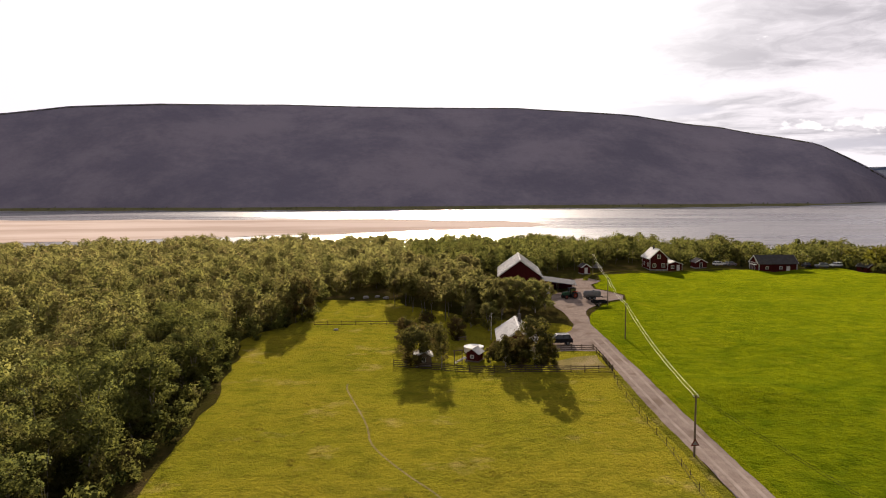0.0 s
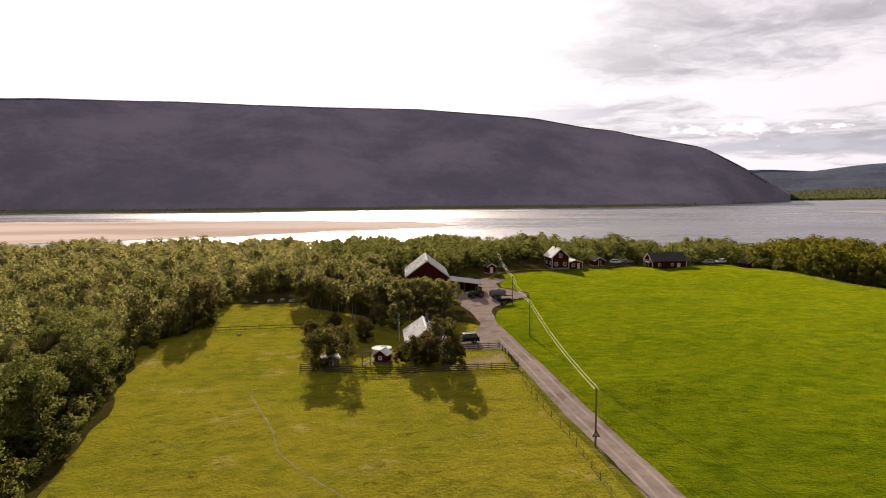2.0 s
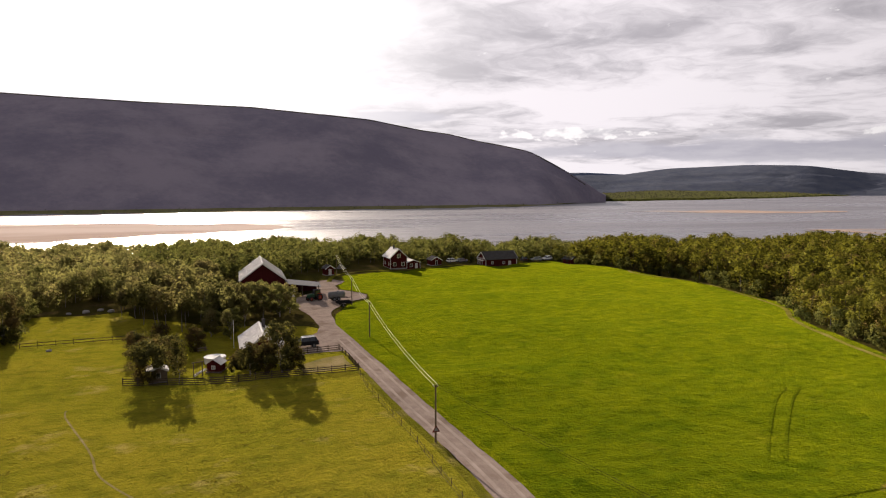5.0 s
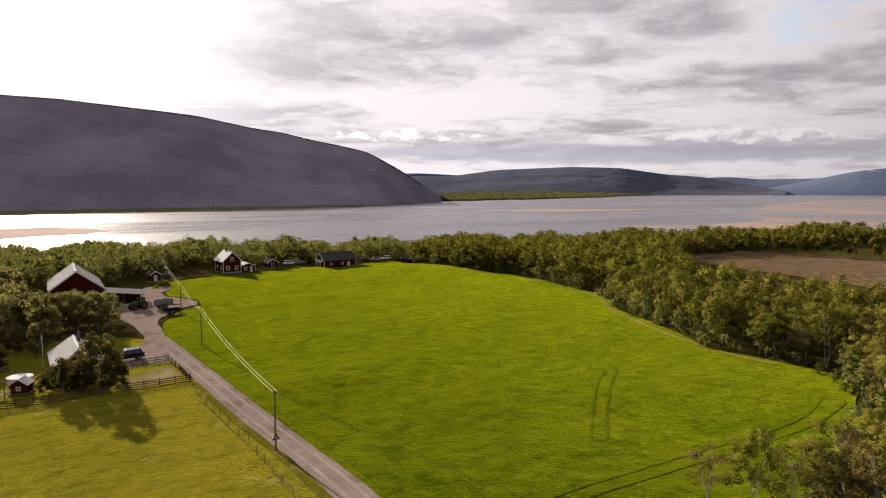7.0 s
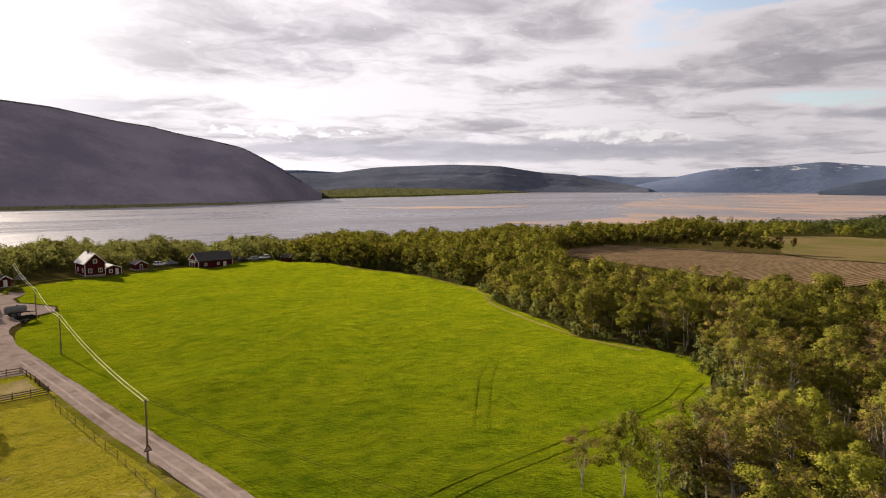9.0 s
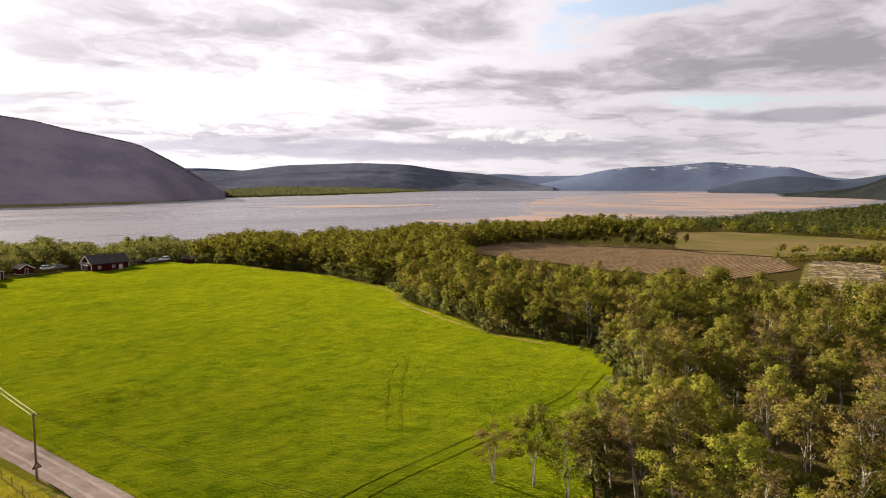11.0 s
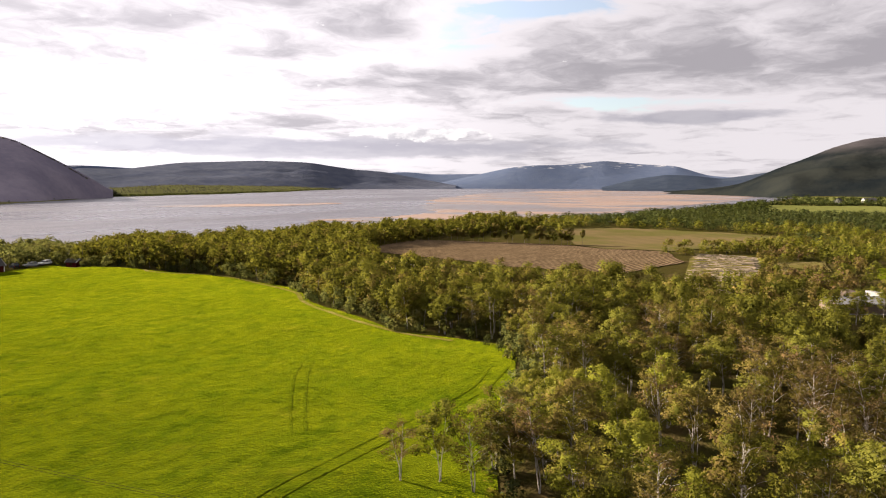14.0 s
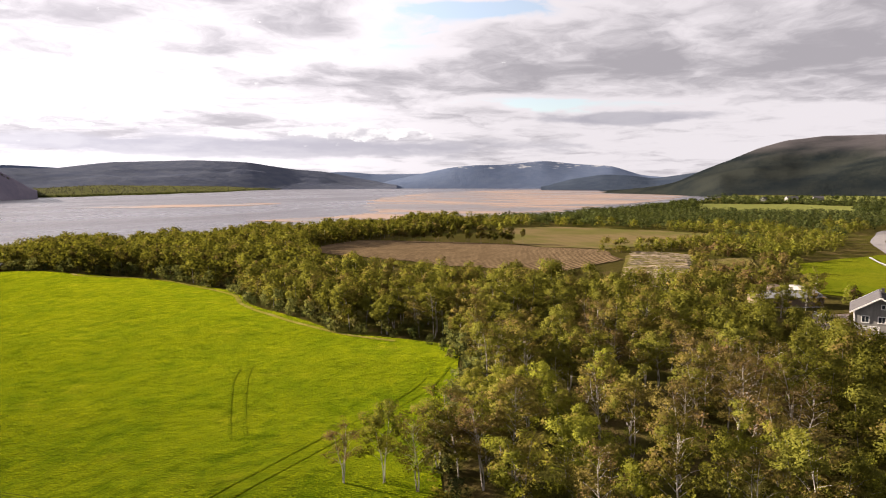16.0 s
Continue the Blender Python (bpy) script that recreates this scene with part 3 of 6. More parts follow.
ribbon("verge", [(28.6, 30), (32.3, 58), (32.9, 72), (32.6, 86), (32.6, 97), (33.0, 108), (33.3, 119), (33.3, 131)], 0.9, M_TRACK, 0.07, "darker green grass verge beside the road", "verge")
ribbon("track", [(46, 212), (50, 224), (58, 233), (68, 237), (84, 238.3), (104, 241)], 1.6, M_VERGE, 0.10, "narrow grassy track along the field edge", "track")
ribbon("field_margin", [(151.5, 200), (149.3, 191.4), (154.5, 166), (144.5, 129.5), (131.5, 112.8), (118.6, 89.6), (113.6, 73.2), (111.6, 60)], 1.2, M_MARGIN, 0.10, "pale dry strip of grass along the wood", "verge")
# Dark strip standing for brown ground and the wood's shadow on the meadow.
sheet("wood_edge", [(-35, 30), (-34, 66), (-34.5, 81), (-36.5, 102), (-40.5, 127), (-37.5, 128), (-34.0, 110), (-31.5, 96), (-30.6, 81), (-29.6, 66), (-28.2, 50), (-24, 30)], M_FLOOR, 0.07, 3.0, "brown ground with the wood's shadow in its colour", "ground", 0.9)
sheet("dry_ground", [(248, 12), (282, 14), (300, -2), (262, -4)], M_HAY, 0.22, 12.0, "bare tan opening among the bushes", "clearing", 1.5)
ribbon("east_road", [(262, -62), (300, -57.5), (330, -56), (360, -56.5), (396, -59), (440, -67), (489, -79), (560, -118)], 6.5, M_ASPHALT, 0.4, "grey two-lane country road on a low bank", "road", 6.0)

# ---- river ----
bm = bmesh.new()
bmesh.ops.create_grid(bm, x_segments=40, y_segments=40, size=4950)
for v in bm.verts:
    v.co.z = WATER
tagged(part("water", bm, M_WATER), "wide silvery river with light ripples", "water", kind="structure")


def sandflat(outline, label, ragged, mat):
    """A level sheet of sand just above the water, with a ragged edge and low swells."""
    bm = bmesh.new()
    pts = []
    for (ax, ay), (bx, by) in zip(outline, outline[1:] + outline[:1]):
        steps = max(2, int(math.hypot(bx - ax, by - ay) / 14))
        for s in range(steps):
            x, y = ax + (bx - ax) * s / steps, ay + (by - ay) * s / steps
            pts.append((x + ragged * (noise.noise((x * 0.02, y * 0.02, 1.0)) + 0.5 * noise.noise((x * 0.07, y * 0.07, 2.0))), y + ragged * (noise.noise((x * 0.02, y * 0.02, 5.0)) + 0.5 * noise.noise((x * 0.07, y * 0.07, 6.0)))))
    rim = [bm.verts.new((x, y, WATER + 0.02)) for x, y in pts]
    top = bm.faces.new(rim)
    made = bmesh.ops.extrude_face_region(bm, geom=[top])["geom"]
    for v in made:
        if isinstance(v, bmesh.types.BMVert):
            v.co.z = WATER + 0.22
    bmesh.ops.recalc_face_normals(bm, faces=bm.faces[:])
    return tagged(part("sandbar", bm, mat), label, "sandbar", kind="structure")


sandflat([(-700, 780), (-427, 770), (-246, 766), (-62, 762), (70, 704), (112, 625), (58, 590), (0, 565), (-89, 515), (-188, 485), (-246, 460), (-420, 430), (-700, 400)], "broad cream sandbar in shallow water", 18, M_DRY_SAND)
sandflat([(505, 425), (612, 397), (695, 412), (840, 480), (988, 574), (1200, 690), (1460, 800), (2000, 960), (2700, 1010), (3400, 900), (3400, 600), (2300, 240), (2033, 150), (1500, 150), (1170, 190), (880, 215), (690, 250), (600, 300), (520, 360)], "broad pale sand flats of the delta", 26, M_SAND)
sandflat([(640, 850), (724, 745), (830, 700), (941, 722), (960, 745), (885, 800), (800, 830), (700, 860)], "thin pink sandbank in the middle of the river", 16, M_SAND)

# ---- far shore and hills ----


def landform(name, crest, r_foot, r_top, r_back, mat, label, category, rough=10.0, rows=44, cols=220, power=1.0, base=WATER - 1, soft=61):
    """A hill: crest is its height in degrees above the horizon by compass degrees; it rises from r_foot to r_top."""
    az = np.linspace(crest[0][0], crest[-1][0], cols)
    ca, ce = np.array([c[0] for c in crest]), np.array([c[1] for c in crest])
    # a smooth line through the crest's marks
    fine = np.interp(np.linspace(ca[0], ca[-1], 900), ca, ce)
    w = np.hanning(soft)
    fine = np.convolve(np.pad(fine, soft // 2, "edge"), w / w.sum(), "valid")
    el = np.interp(az, np.linspace(ca[0], ca[-1], 900), fine)
    verts = []
    for r_i in range(rows + 1):
        f = r_i / rows
        for a, e in zip(az, el):
            top_r = r_top * (1 + 0.03 * math.sin(a * 0.35))
            foot_r = float(np.interp(a, r_foot[0], r_foot[1]))
            top = EYE + top_r * math.tan(radians(e))
            if f <= 0.75:
                u = f / 0.75
                r, z = foot_r + (top_r - foot_r) * u, base + (top - base) * (0.1 * math.sin(u * math.pi / 2) + 0.9 * u) ** power
            else:
                u = (f - 0.75) / 0.25
                r, z = top_r + (r_back - top_r) * u, top - (top - base) * 0.5 * u * u
            x, y = r * math.sin(radians(a)), r * math.cos(radians(a))
            ramp = min(1.0, u * 3) * (1.0 if f <= 0.75 else 1.0)
            fold = noise.fractal((x * 0.0028, y * 0.0028, z * 0.001), 1.0, 2.0, 5)
            z += ramp * rough * fold * (1.0 if f < 0.5 else 0.2)
            verts.append((x, y, z))
    c1 = cols
    i, j = np.meshgrid(np.arange(rows), np.arange(cols - 1), indexing="ij")
    faces = np.stack([i * c1 + j, i * c1 + j + 1, (i + 1) * c1 + j + 1, (i + 1) * c1 + j], -1).reshape(-1, 4)
    return tagged(part(name, quick_mesh(name, verts, faces[:, ::-1], True), mat), label, category, kind="structure")


SHORE = ([-75, -33, -17, 0, 20, 28, 31, 33, 34.7, 39.3, 43.8, 48.2, 52.3, 55.8, 60], [1500, 1290, 1090, 1045, 1150, 1290, 1420, 1600, 1757, 1936, 2156, 2582, 3373, 4449, 4800])
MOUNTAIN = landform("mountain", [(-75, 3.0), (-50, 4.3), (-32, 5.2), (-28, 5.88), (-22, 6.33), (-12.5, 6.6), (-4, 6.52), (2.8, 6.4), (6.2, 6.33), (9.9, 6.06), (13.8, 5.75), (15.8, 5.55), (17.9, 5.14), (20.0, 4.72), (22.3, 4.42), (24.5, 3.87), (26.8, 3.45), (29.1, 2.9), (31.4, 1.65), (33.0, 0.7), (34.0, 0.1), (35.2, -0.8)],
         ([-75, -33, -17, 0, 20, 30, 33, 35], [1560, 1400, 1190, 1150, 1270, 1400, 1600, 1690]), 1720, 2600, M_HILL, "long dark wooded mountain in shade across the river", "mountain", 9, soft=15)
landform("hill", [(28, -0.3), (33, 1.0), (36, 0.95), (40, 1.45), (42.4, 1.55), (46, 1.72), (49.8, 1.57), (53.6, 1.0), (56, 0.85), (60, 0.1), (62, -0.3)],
         ([28, 62], [2900, 3600]), 3900, 4400, M_HILL_FAR, "rounded wooded hills in a hazy blue-green across the water", "hill", 12)
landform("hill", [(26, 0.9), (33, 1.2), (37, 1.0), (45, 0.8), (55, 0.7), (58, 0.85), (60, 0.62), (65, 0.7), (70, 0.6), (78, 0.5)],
         ([26, 78], [4300, 4300]), 4650, 4800, M_FELL, "far ridge coloured pale haze blue under the clouds", "hill", 4, 24)
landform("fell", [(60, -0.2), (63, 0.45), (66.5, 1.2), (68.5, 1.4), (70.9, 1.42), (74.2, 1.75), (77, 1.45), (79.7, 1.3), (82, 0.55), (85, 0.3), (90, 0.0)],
         ([60, 90], [3800, 3900]), 4400, 4700, M_FELL, "haze-blue fell with snow patches on its top", "fell", 3)
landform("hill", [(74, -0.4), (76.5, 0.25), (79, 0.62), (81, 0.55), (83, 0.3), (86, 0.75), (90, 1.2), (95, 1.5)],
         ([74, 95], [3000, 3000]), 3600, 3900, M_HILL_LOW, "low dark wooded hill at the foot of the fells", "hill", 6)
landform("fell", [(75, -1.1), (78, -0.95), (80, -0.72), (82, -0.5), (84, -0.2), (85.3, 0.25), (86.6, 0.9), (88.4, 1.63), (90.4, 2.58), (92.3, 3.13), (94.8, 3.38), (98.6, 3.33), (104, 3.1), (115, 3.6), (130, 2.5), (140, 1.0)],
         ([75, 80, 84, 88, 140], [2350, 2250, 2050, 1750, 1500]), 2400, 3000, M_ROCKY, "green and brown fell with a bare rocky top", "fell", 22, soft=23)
# flat wooded land below the mountain
az = np.linspace(-75, 60, 240)
inner = np.interp(az, SHORE[0], SHORE[1]) * (1 + 0.012 * np.sin(az * 1.3) + 0.006 * np.sin(az * 3.1))
rise = np.interp(az, (31, 33, 35, 39.3, 43.8, 48.2, 52.3, 55.8), (5, 8, 15, 24, 21, 15, 11, 6))
deep = np.interp(az, (29, 34, 50, 58), (420, 750, 750, 400))
verts = [(r * math.sin(radians(a)), r * math.cos(radians(a)), z) for f, g in ((0, -0.8), (0.03, 1.0), (0.4, None), (1, None)) for a, r, z in zip(az, inner + f * deep, WATER + (rise * (0.2 + 0.8 * f) if g is None else g + 0 * rise))]
i, j = np.meshgrid(np.arange(3), np.arange(239), indexing="ij")
faces = np.stack([i * 240 + j, i * 240 + j + 1, (i + 1) * 240 + j + 1, (i + 1) * 240 + j], -1).reshape(-1, 4)
tagged(part("far_shore", quick_mesh("far_shore", verts, faces[j.ravel() < 189][:, ::-1], True), M_BEACH), "pale brown-green strip of land below the mountain", "shore", kind="structure")
tagged(part("spit", quick_mesh("spit", verts, faces[j.ravel() >= 189][:, ::-1], True), M_SHORE), "flat green spit of land along the far river bank", "shore", kind="structure")

# ---- trees ----


def tube(points, radii, sides):
    """Vertices and faces of a tapered, closed tube."""
    points = [Vector(p) for p in points]
    verts, faces = [], []
    for s, (p, r) in enumerate(zip(points, radii)):
        d = (points[min(s + 1, len(points) - 1)] - points[max(s - 1, 0)]).normalized()
        a = (d.cross(Vector((0, 0, 1))) if abs(d.z) < 0.9 else d.cross(Vector((0, 1, 0)))).normalized()
        b = d.cross(a)
        for q in range(sides):
            t = 2 * math.pi * q / sides
            verts.append(p + (a * math.cos(t) + b * math.sin(t)) * r)
        if s:
            for q in range(sides):
                o, w = (s - 1) * sides, (q + 1) % sides
                faces.append((o + q, o + w, o + sides + w, o + sides + q))
    return [tuple(v) for v in verts], faces


def joined(pieces):
    verts, faces, o = [], [], 0
    for v, f in pieces:
        verts += list(v)
        faces += [tuple(i + o for i in q) for q in f]
        o += len(v)
    return verts, faces


def sprays(rng, centres, radii, count, size, flat=0.35, squash=0.8, core=9, bulk=1.8):
    """Many small leaf sprays: bent three-cornered pieces gathered in puffs. Gives corners, faces and the way each corner faces."""
    which = rng.choice(len(centres), count, p=radii ** 2 / (radii ** 2).sum())
    d = rng.normal(size=(count, 3))
    d /= np.linalg.norm(d, axis=1)[:, None]
    c = centres[which] + d * (radii[which] * rng.uniform(0.55, 1.06, count) ** 0.7)[:, None] * np.array([1, 1, squash])
    nrm = d * 0.7 + rng.normal(size=(count, 3)) * flat + np.array([0, 0, 0.25])
    nrm /= np.linalg.norm(nrm, axis=1)[:, None]
    a = np.cross(nrm, rng.normal(size=(count, 3)))
    a /= np.linalg.norm(a, axis=1)[:, None]
    b = np.cross(nrm, a)
    s = (size * rng.uniform(0.55, 1.35, count))[:, None]
    # the inmost sprays are larger and close the crown
    inner = np.arange(count) < count // core
    c[inner] = centres[which[inner]] + d[inner] * (radii[which[inner]] * 0.45)[:, None]
    s[inner] *= bulk
    k = rng.uniform(0.45, 0.8, count)[:, None]
    s *= 1.2
    v = np.stack([c - a * s * 0.8 - b * s * k * 0.7, c + a * s * 1.0 - b * s * k * 0.4, c + b * s * k * 1.4 + nrm * s * 0.15], 1).reshape(-1, 3)
    mid = np.average(centres, axis=0)
    whole = c - mid
    whole /= np.linalg.norm(whole, axis=1)[:, None] + 1e-6
    soft = d * 0.55 + whole * 0.8 + nrm * 0.15
    soft /= np.linalg.norm(soft, axis=1)[:, None]
    return v, np.arange(count * 3).reshape(-1, 3), np.repeat(soft, 3, axis=0)


def leafy(name, v, f, soft):
    """A crown mesh whose sprays share the soft shading of their puff."""
    me = quick_mesh(name, v, f, True)
    me.normals_split_custom_set_from_vertices(np.asarray(soft, np.float32))
    return me


def crown_puffs(rng, height, width, low, count, top_heavy=0.0, fat=1.0):
    u = rng.uniform(0, 1, count) ** (1.0 - 0.4 * top_heavy)
    z = low + (height - low) * (0.06 + 0.9 * u)
    reach = width / 2 * np.sqrt(np.clip(1 - (2 * u - 0.85) ** 2 * 0.72, 0.08, 1))
    t = rng.uniform(0, 2 * math.pi, count)
    r = reach * np.sqrt(rng.uniform(0.05, 1, count)) * 0.85
    c = np.stack([r * np.cos(t), r * np.sin(t), z], 1)
    return c, rng.uniform(0.65, 1.15, count) * width * fat * min(0.21, 0.95 / math.sqrt(count))


def birch(name, seed, height, width, bare, stems, limbs, leaves, size, leaf, label, puff=0.115, squash=0.62):
    """A birch: slender forked stems, limbs that rise and spread, and flattened clouds of leaves along the limbs."""
    rng = np.random.default_rng(seed)
    base = tagged(new(name), label, "tree")
    pieces, c, r = [], [], []
    for s in range(stems):
        t0 = rng.uniform(0, 2 * math.pi) + s * 2 * math.pi / stems
        lean = (0.03 if stems == 1 else rng.uniform(0.08, 0.2)) * height
        tall = height * (1.0 if s == 0 else rng.uniform(0.72, 0.95))
        kx, ky = rng.normal(size=2) * 0.16
        steps = (0, 0.12, 0.28, 0.45, 0.62, 0.8, 1.0)
        pts = [(math.cos(t0) * (0.12 * (stems > 1) + lean * f ** 1.3) + kx * math.sin(f * 7), math.sin(t0) * (0.12 * (stems > 1) + lean * f ** 1.3) + ky * math.sin(f * 6), -0.3 + (tall * 0.96 + 0.3) * f) for f in steps]
        w = 0.0105 * height / (1 + 0.2 * (stems - 1))
        pieces.append(tube(pts, [w * q for q in (1.25, 0.95, 0.82, 0.66, 0.48, 0.28, 0.07)], 7))
        c.append((*pts[-1][:2], pts[-1][2] - 0.3))
        r.append(puff * width * 0.8)
        for q in range(limbs // stems):
            f = bare + (0.96 - bare) * (q + rng.uniform(0, 1)) / (limbs // stems)
            p = Vector([float(np.interp(f, steps, [pt[i] for pt in pts])) for i in range(3)])
            t = q * 2.4 + rng.uniform(-0.5, 0.5)
            up = (f - bare) / (1 - bare)
            reach = width / 2 * (0.55 + 0.9 * up - 1.15 * up * up) * rng.uniform(0.75, 1.2)
            rise = reach * rng.uniform(0.35, 0.85)
            e = p + Vector((math.cos(t) * reach, math.sin(t) * reach, rise))
            m = p + Vector((math.cos(t) * reach * 0.5, math.sin(t) * reach * 0.5, rise * 0.68))
            pieces.append(tube([p, m, e], [w * 0.46 * (1.15 - f), w * 0.3 * (1.15 - f), w * 0.06], 5))
            for g, k in ((0.62, 0.75), (1.0, 1.0)):
                o = m.lerp(e, (g - 0.5) * 2) + Vector(rng.normal(size=3) * 0.22)
                c.append(tuple(o))
                r.append(puff * width * k * rng.uniform(0.75, 1.25))
    v, f = joined(pieces)
    part("trunk", quick_mesh("trunk", v, f, True), M_BARK, base, "pale birch stems with dark marks")
    v, f, soft = sprays(rng, np.array(c), np.array(r), leaves, size, 0.4, squash)
    part("crown", leafy("crown", v, f, soft), leaf, base)
    return base


def inside(outline, x, y):
    hit = np.zeros(len(x), bool)
    for (ax, ay), (bx, by) in zip(outline, outline[1:] + outline[:1]):
        cross = ((ay > y) != (by > y)) & (x < (bx - ax) * (y - ay) / (by - ay + 1e-12) + ax)
        hit ^= cross
    return hit


def scatter(rng, outline, spacing, keep=1.0):
    xs, ys = [p[0] for p in outline], [p[1] for p in outline]
    gx, gy = np.meshgrid(np.arange(min(xs), max(xs), spacing), np.arange(min(ys), max(ys), spacing * 0.9))
    x = gx.ravel() + rng.uniform(-0.34, 0.34, gx.size) * spacing
    y = gy.ravel() + rng.uniform(-0.34, 0.34, gx.size) * spacing
    ok = inside(outline, x, y) & (rng.uniform(0, 1, gx.size) < keep)
    ok &= ground_z(x, y) > WATER + 0.5
    bearing = np.degrees(np.arctan2(x, y))
    ok &= (bearing > -39) & (bearing < 103)
    return np.stack([x[ok], y[ok]], 1)


def woodland(name, spots, seed, height, width, leaves, size, puffs, leaf, label, low=0.05, trunks=True, fat=1.3, stem=0.008):
    """Many trees past counting, joined: stems and crowns as two parts."""
    rng = np.random.default_rng(seed)
    models = []
    for q in range(10):
        c, r = crown_puffs(rng, 1.0, width, low, puffs, 0.0, fat)
        v, f, soft = sprays(rng, c, r, leaves, size)
        models.append((v.astype(np.float32), soft.astype(np.float32)))
    vs, ts, ns = [], [], []
    for x, y in spots:
        h = height * rng.choice((0.7, 0.85, 0.95, 1.0, 1.0, 1.15)) * rng.uniform(0.92, 1.08)
        t, z = rng.uniform(0, 2 * math.pi), float(ground_z(x, y))
        m, soft = models[rng.integers(0, 10)]
        wide = h * rng.uniform(0.85, 1.2)
        ca, sa = math.cos(t) * wide, math.sin(t) * wide
        vs.append(np.stack([m[:, 0] * ca - m[:, 1] * sa + x, m[:, 0] * sa + m[:, 1] * ca + y, m[:, 2] * h + z], 1))
        ns.append(np.stack([soft[:, 0] * math.cos(t) - soft[:, 1] * math.sin(t), soft[:, 0] * math.sin(t) + soft[:, 1] * math.cos(t), soft[:, 2]], 1))
        if trunks:
            w = stem * h
            lx, ly = rng.normal(size=2) * 0.06 * h
            ts.append(np.array([(x + w, y, z - 0.3), (x - w * 0.5, y + w * 0.87, z - 0.3), (x - w * 0.5, y - w * 0.87, z - 0.3), (x + lx + w * 0.3, y + ly, z + h * 0.8), (x + lx - w * 0.15, y + ly + w * 0.26, z + h * 0.8), (x + lx - w * 0.15, y + ly - w * 0.26, z + h * 0.8)]))
    v = np.concatenate(vs)
    base = tagged(new(name), label, "trees", kind="stuff")
    tagged(part("crown", leafy("crown", v, np.arange(len(v)).reshape(-1, 3), np.concatenate(ns)), leaf, base), kind="stuff")
    if trunks:
        k = np.arange(len(ts))[:, None, None] * 6
        f = (k + np.array([(0, 1, 4, 3), (1, 2, 5, 4), (2, 0, 3, 5)])).reshape(-1, 4)
        tagged(part("trunk", quick_mesh("trunk", np.concatenate(ts), f), M_BARK_OLD, base), kind="stuff")
    return base


rng = np.random.default_rng(11)
WEST_WOOD = [(-33, 50), (-33.5, 66), (-34, 81), (-36, 103), (-40, 127), (-31, 149), (-31, 178), (-26, 192), (-12, 196), (-10, 430), (-340, 430), (-340, 150), (-130, 40)]
GROVE = [(-12, 168), (-9, 158), (0, 150), (9, 147), (17, 150), (12, 175), (11, 190), (10, 212), (-12, 206)]
RIVER_BELT = [(-10, 200), (12, 217), (33, 220), (42, 234), (56, 246), (70, 254), (88, 256), (104, 254), (126, 251), (150, 250), (165, 250), (290, 360), (0, 430), (-10, 430)]
EAST_WOOD = [(150, 248), (152, 215), (157, 172), (152, 134), (135, 112), (117, 76), (114, 50), (95, 38), (73, 31), (60, 24), (52, 8), (90, -34), (108, -30), (126, -18), (144, -11), (150, -4), (170, 2), (178, 22), (174, 45), (170, 62), (166, 82), (166, 98), (180, 122), (246, 178), (318, 180), (420, 158), (450, 210), (290, 360), (165, 250)]
FAR_EAST = [(300, 14), (290, -14), (335, -36), (420, -46), (470, -60), (560, -100), (900, -170), (1500, -300), (1500, 100), (900, 330), (640, 330), (452, 205), (424, 154), (458, 113), (442, 66), (428, 12)]
NEAR_WEST = [(-33, 50), (-33.5, 66), (-34, 81), (-36, 103), (-40, 127), (-52, 127), (-48, 100), (-56, 80), (-75, 75), (-70, 50)]
NEAR_EAST = [(118, 78), (114, 50), (95, 38), (73, 31), (60, 24), (52, 8), (62, -10), (100, -8), (128, 20), (132, 60)]

ROUND = [birch("birch_tree", 20 + q, 7.8 + q * 0.5, 6.0, 0.14, 2 + q % 2, 24, 4600, 0.111, M_LEAF_WEST, "dense olive-green birch at the edge of the wood", 0.16, 0.8) for q in range(5)]
SLIM = [birch("birch_tree", 40 + q, 8.4 + q * 0.45, 6.6, 0.30, 1 + q % 3, 28, 5500, 0.090, M_LEAF_FRESH, "slender birch with pale stems and fresh yellow-green leaves", 0.125) for q in range(5)]
LUSH = [birch("birch_tree", 50 + q, 7.4 + q * 0.5, 6.6, 0.14, 2 + q, 30, 6500, 0.092, M_LEAF_LIME, "bushy birch with bright yellow-green young leaves", 0.14, 0.7) for q in range(3)]
BARE = [birch("birch_tree", 60 + q, 8.8 + q * 0.6, 5.8, 0.30, 1 + q % 3, 32, 3200, 0.068, M_LEAF_DRY, "half-bare birch with brownish buds and pale branching stems", 0.125) for q in range(4)]
used = set()


def plant(model, x, y, grow=1.0, turn=None):
    """Sets a tree; the first one of a model is the model itself."""
    m = pose(x, y, float(ground_z(x, y)), 0, 0, rng.uniform(0, 360) if turn is None else turn)
    if model.name in used:
        ob = copy_thing(model, m)
    else:
        used.add(model.name)
        ob = model
        ob.matrix_basis = m
    ob.scale = (grow, grow, grow * rng.uniform(0.92, 1.1))
    return ob


for x, y in scatter(rng, NEAR_WEST, 4.25):
    tagged(plant(ROUND[rng.integers(0, 5)], x, y, rng.uniform(0.8, 1.15)), group="trees of the west wood")
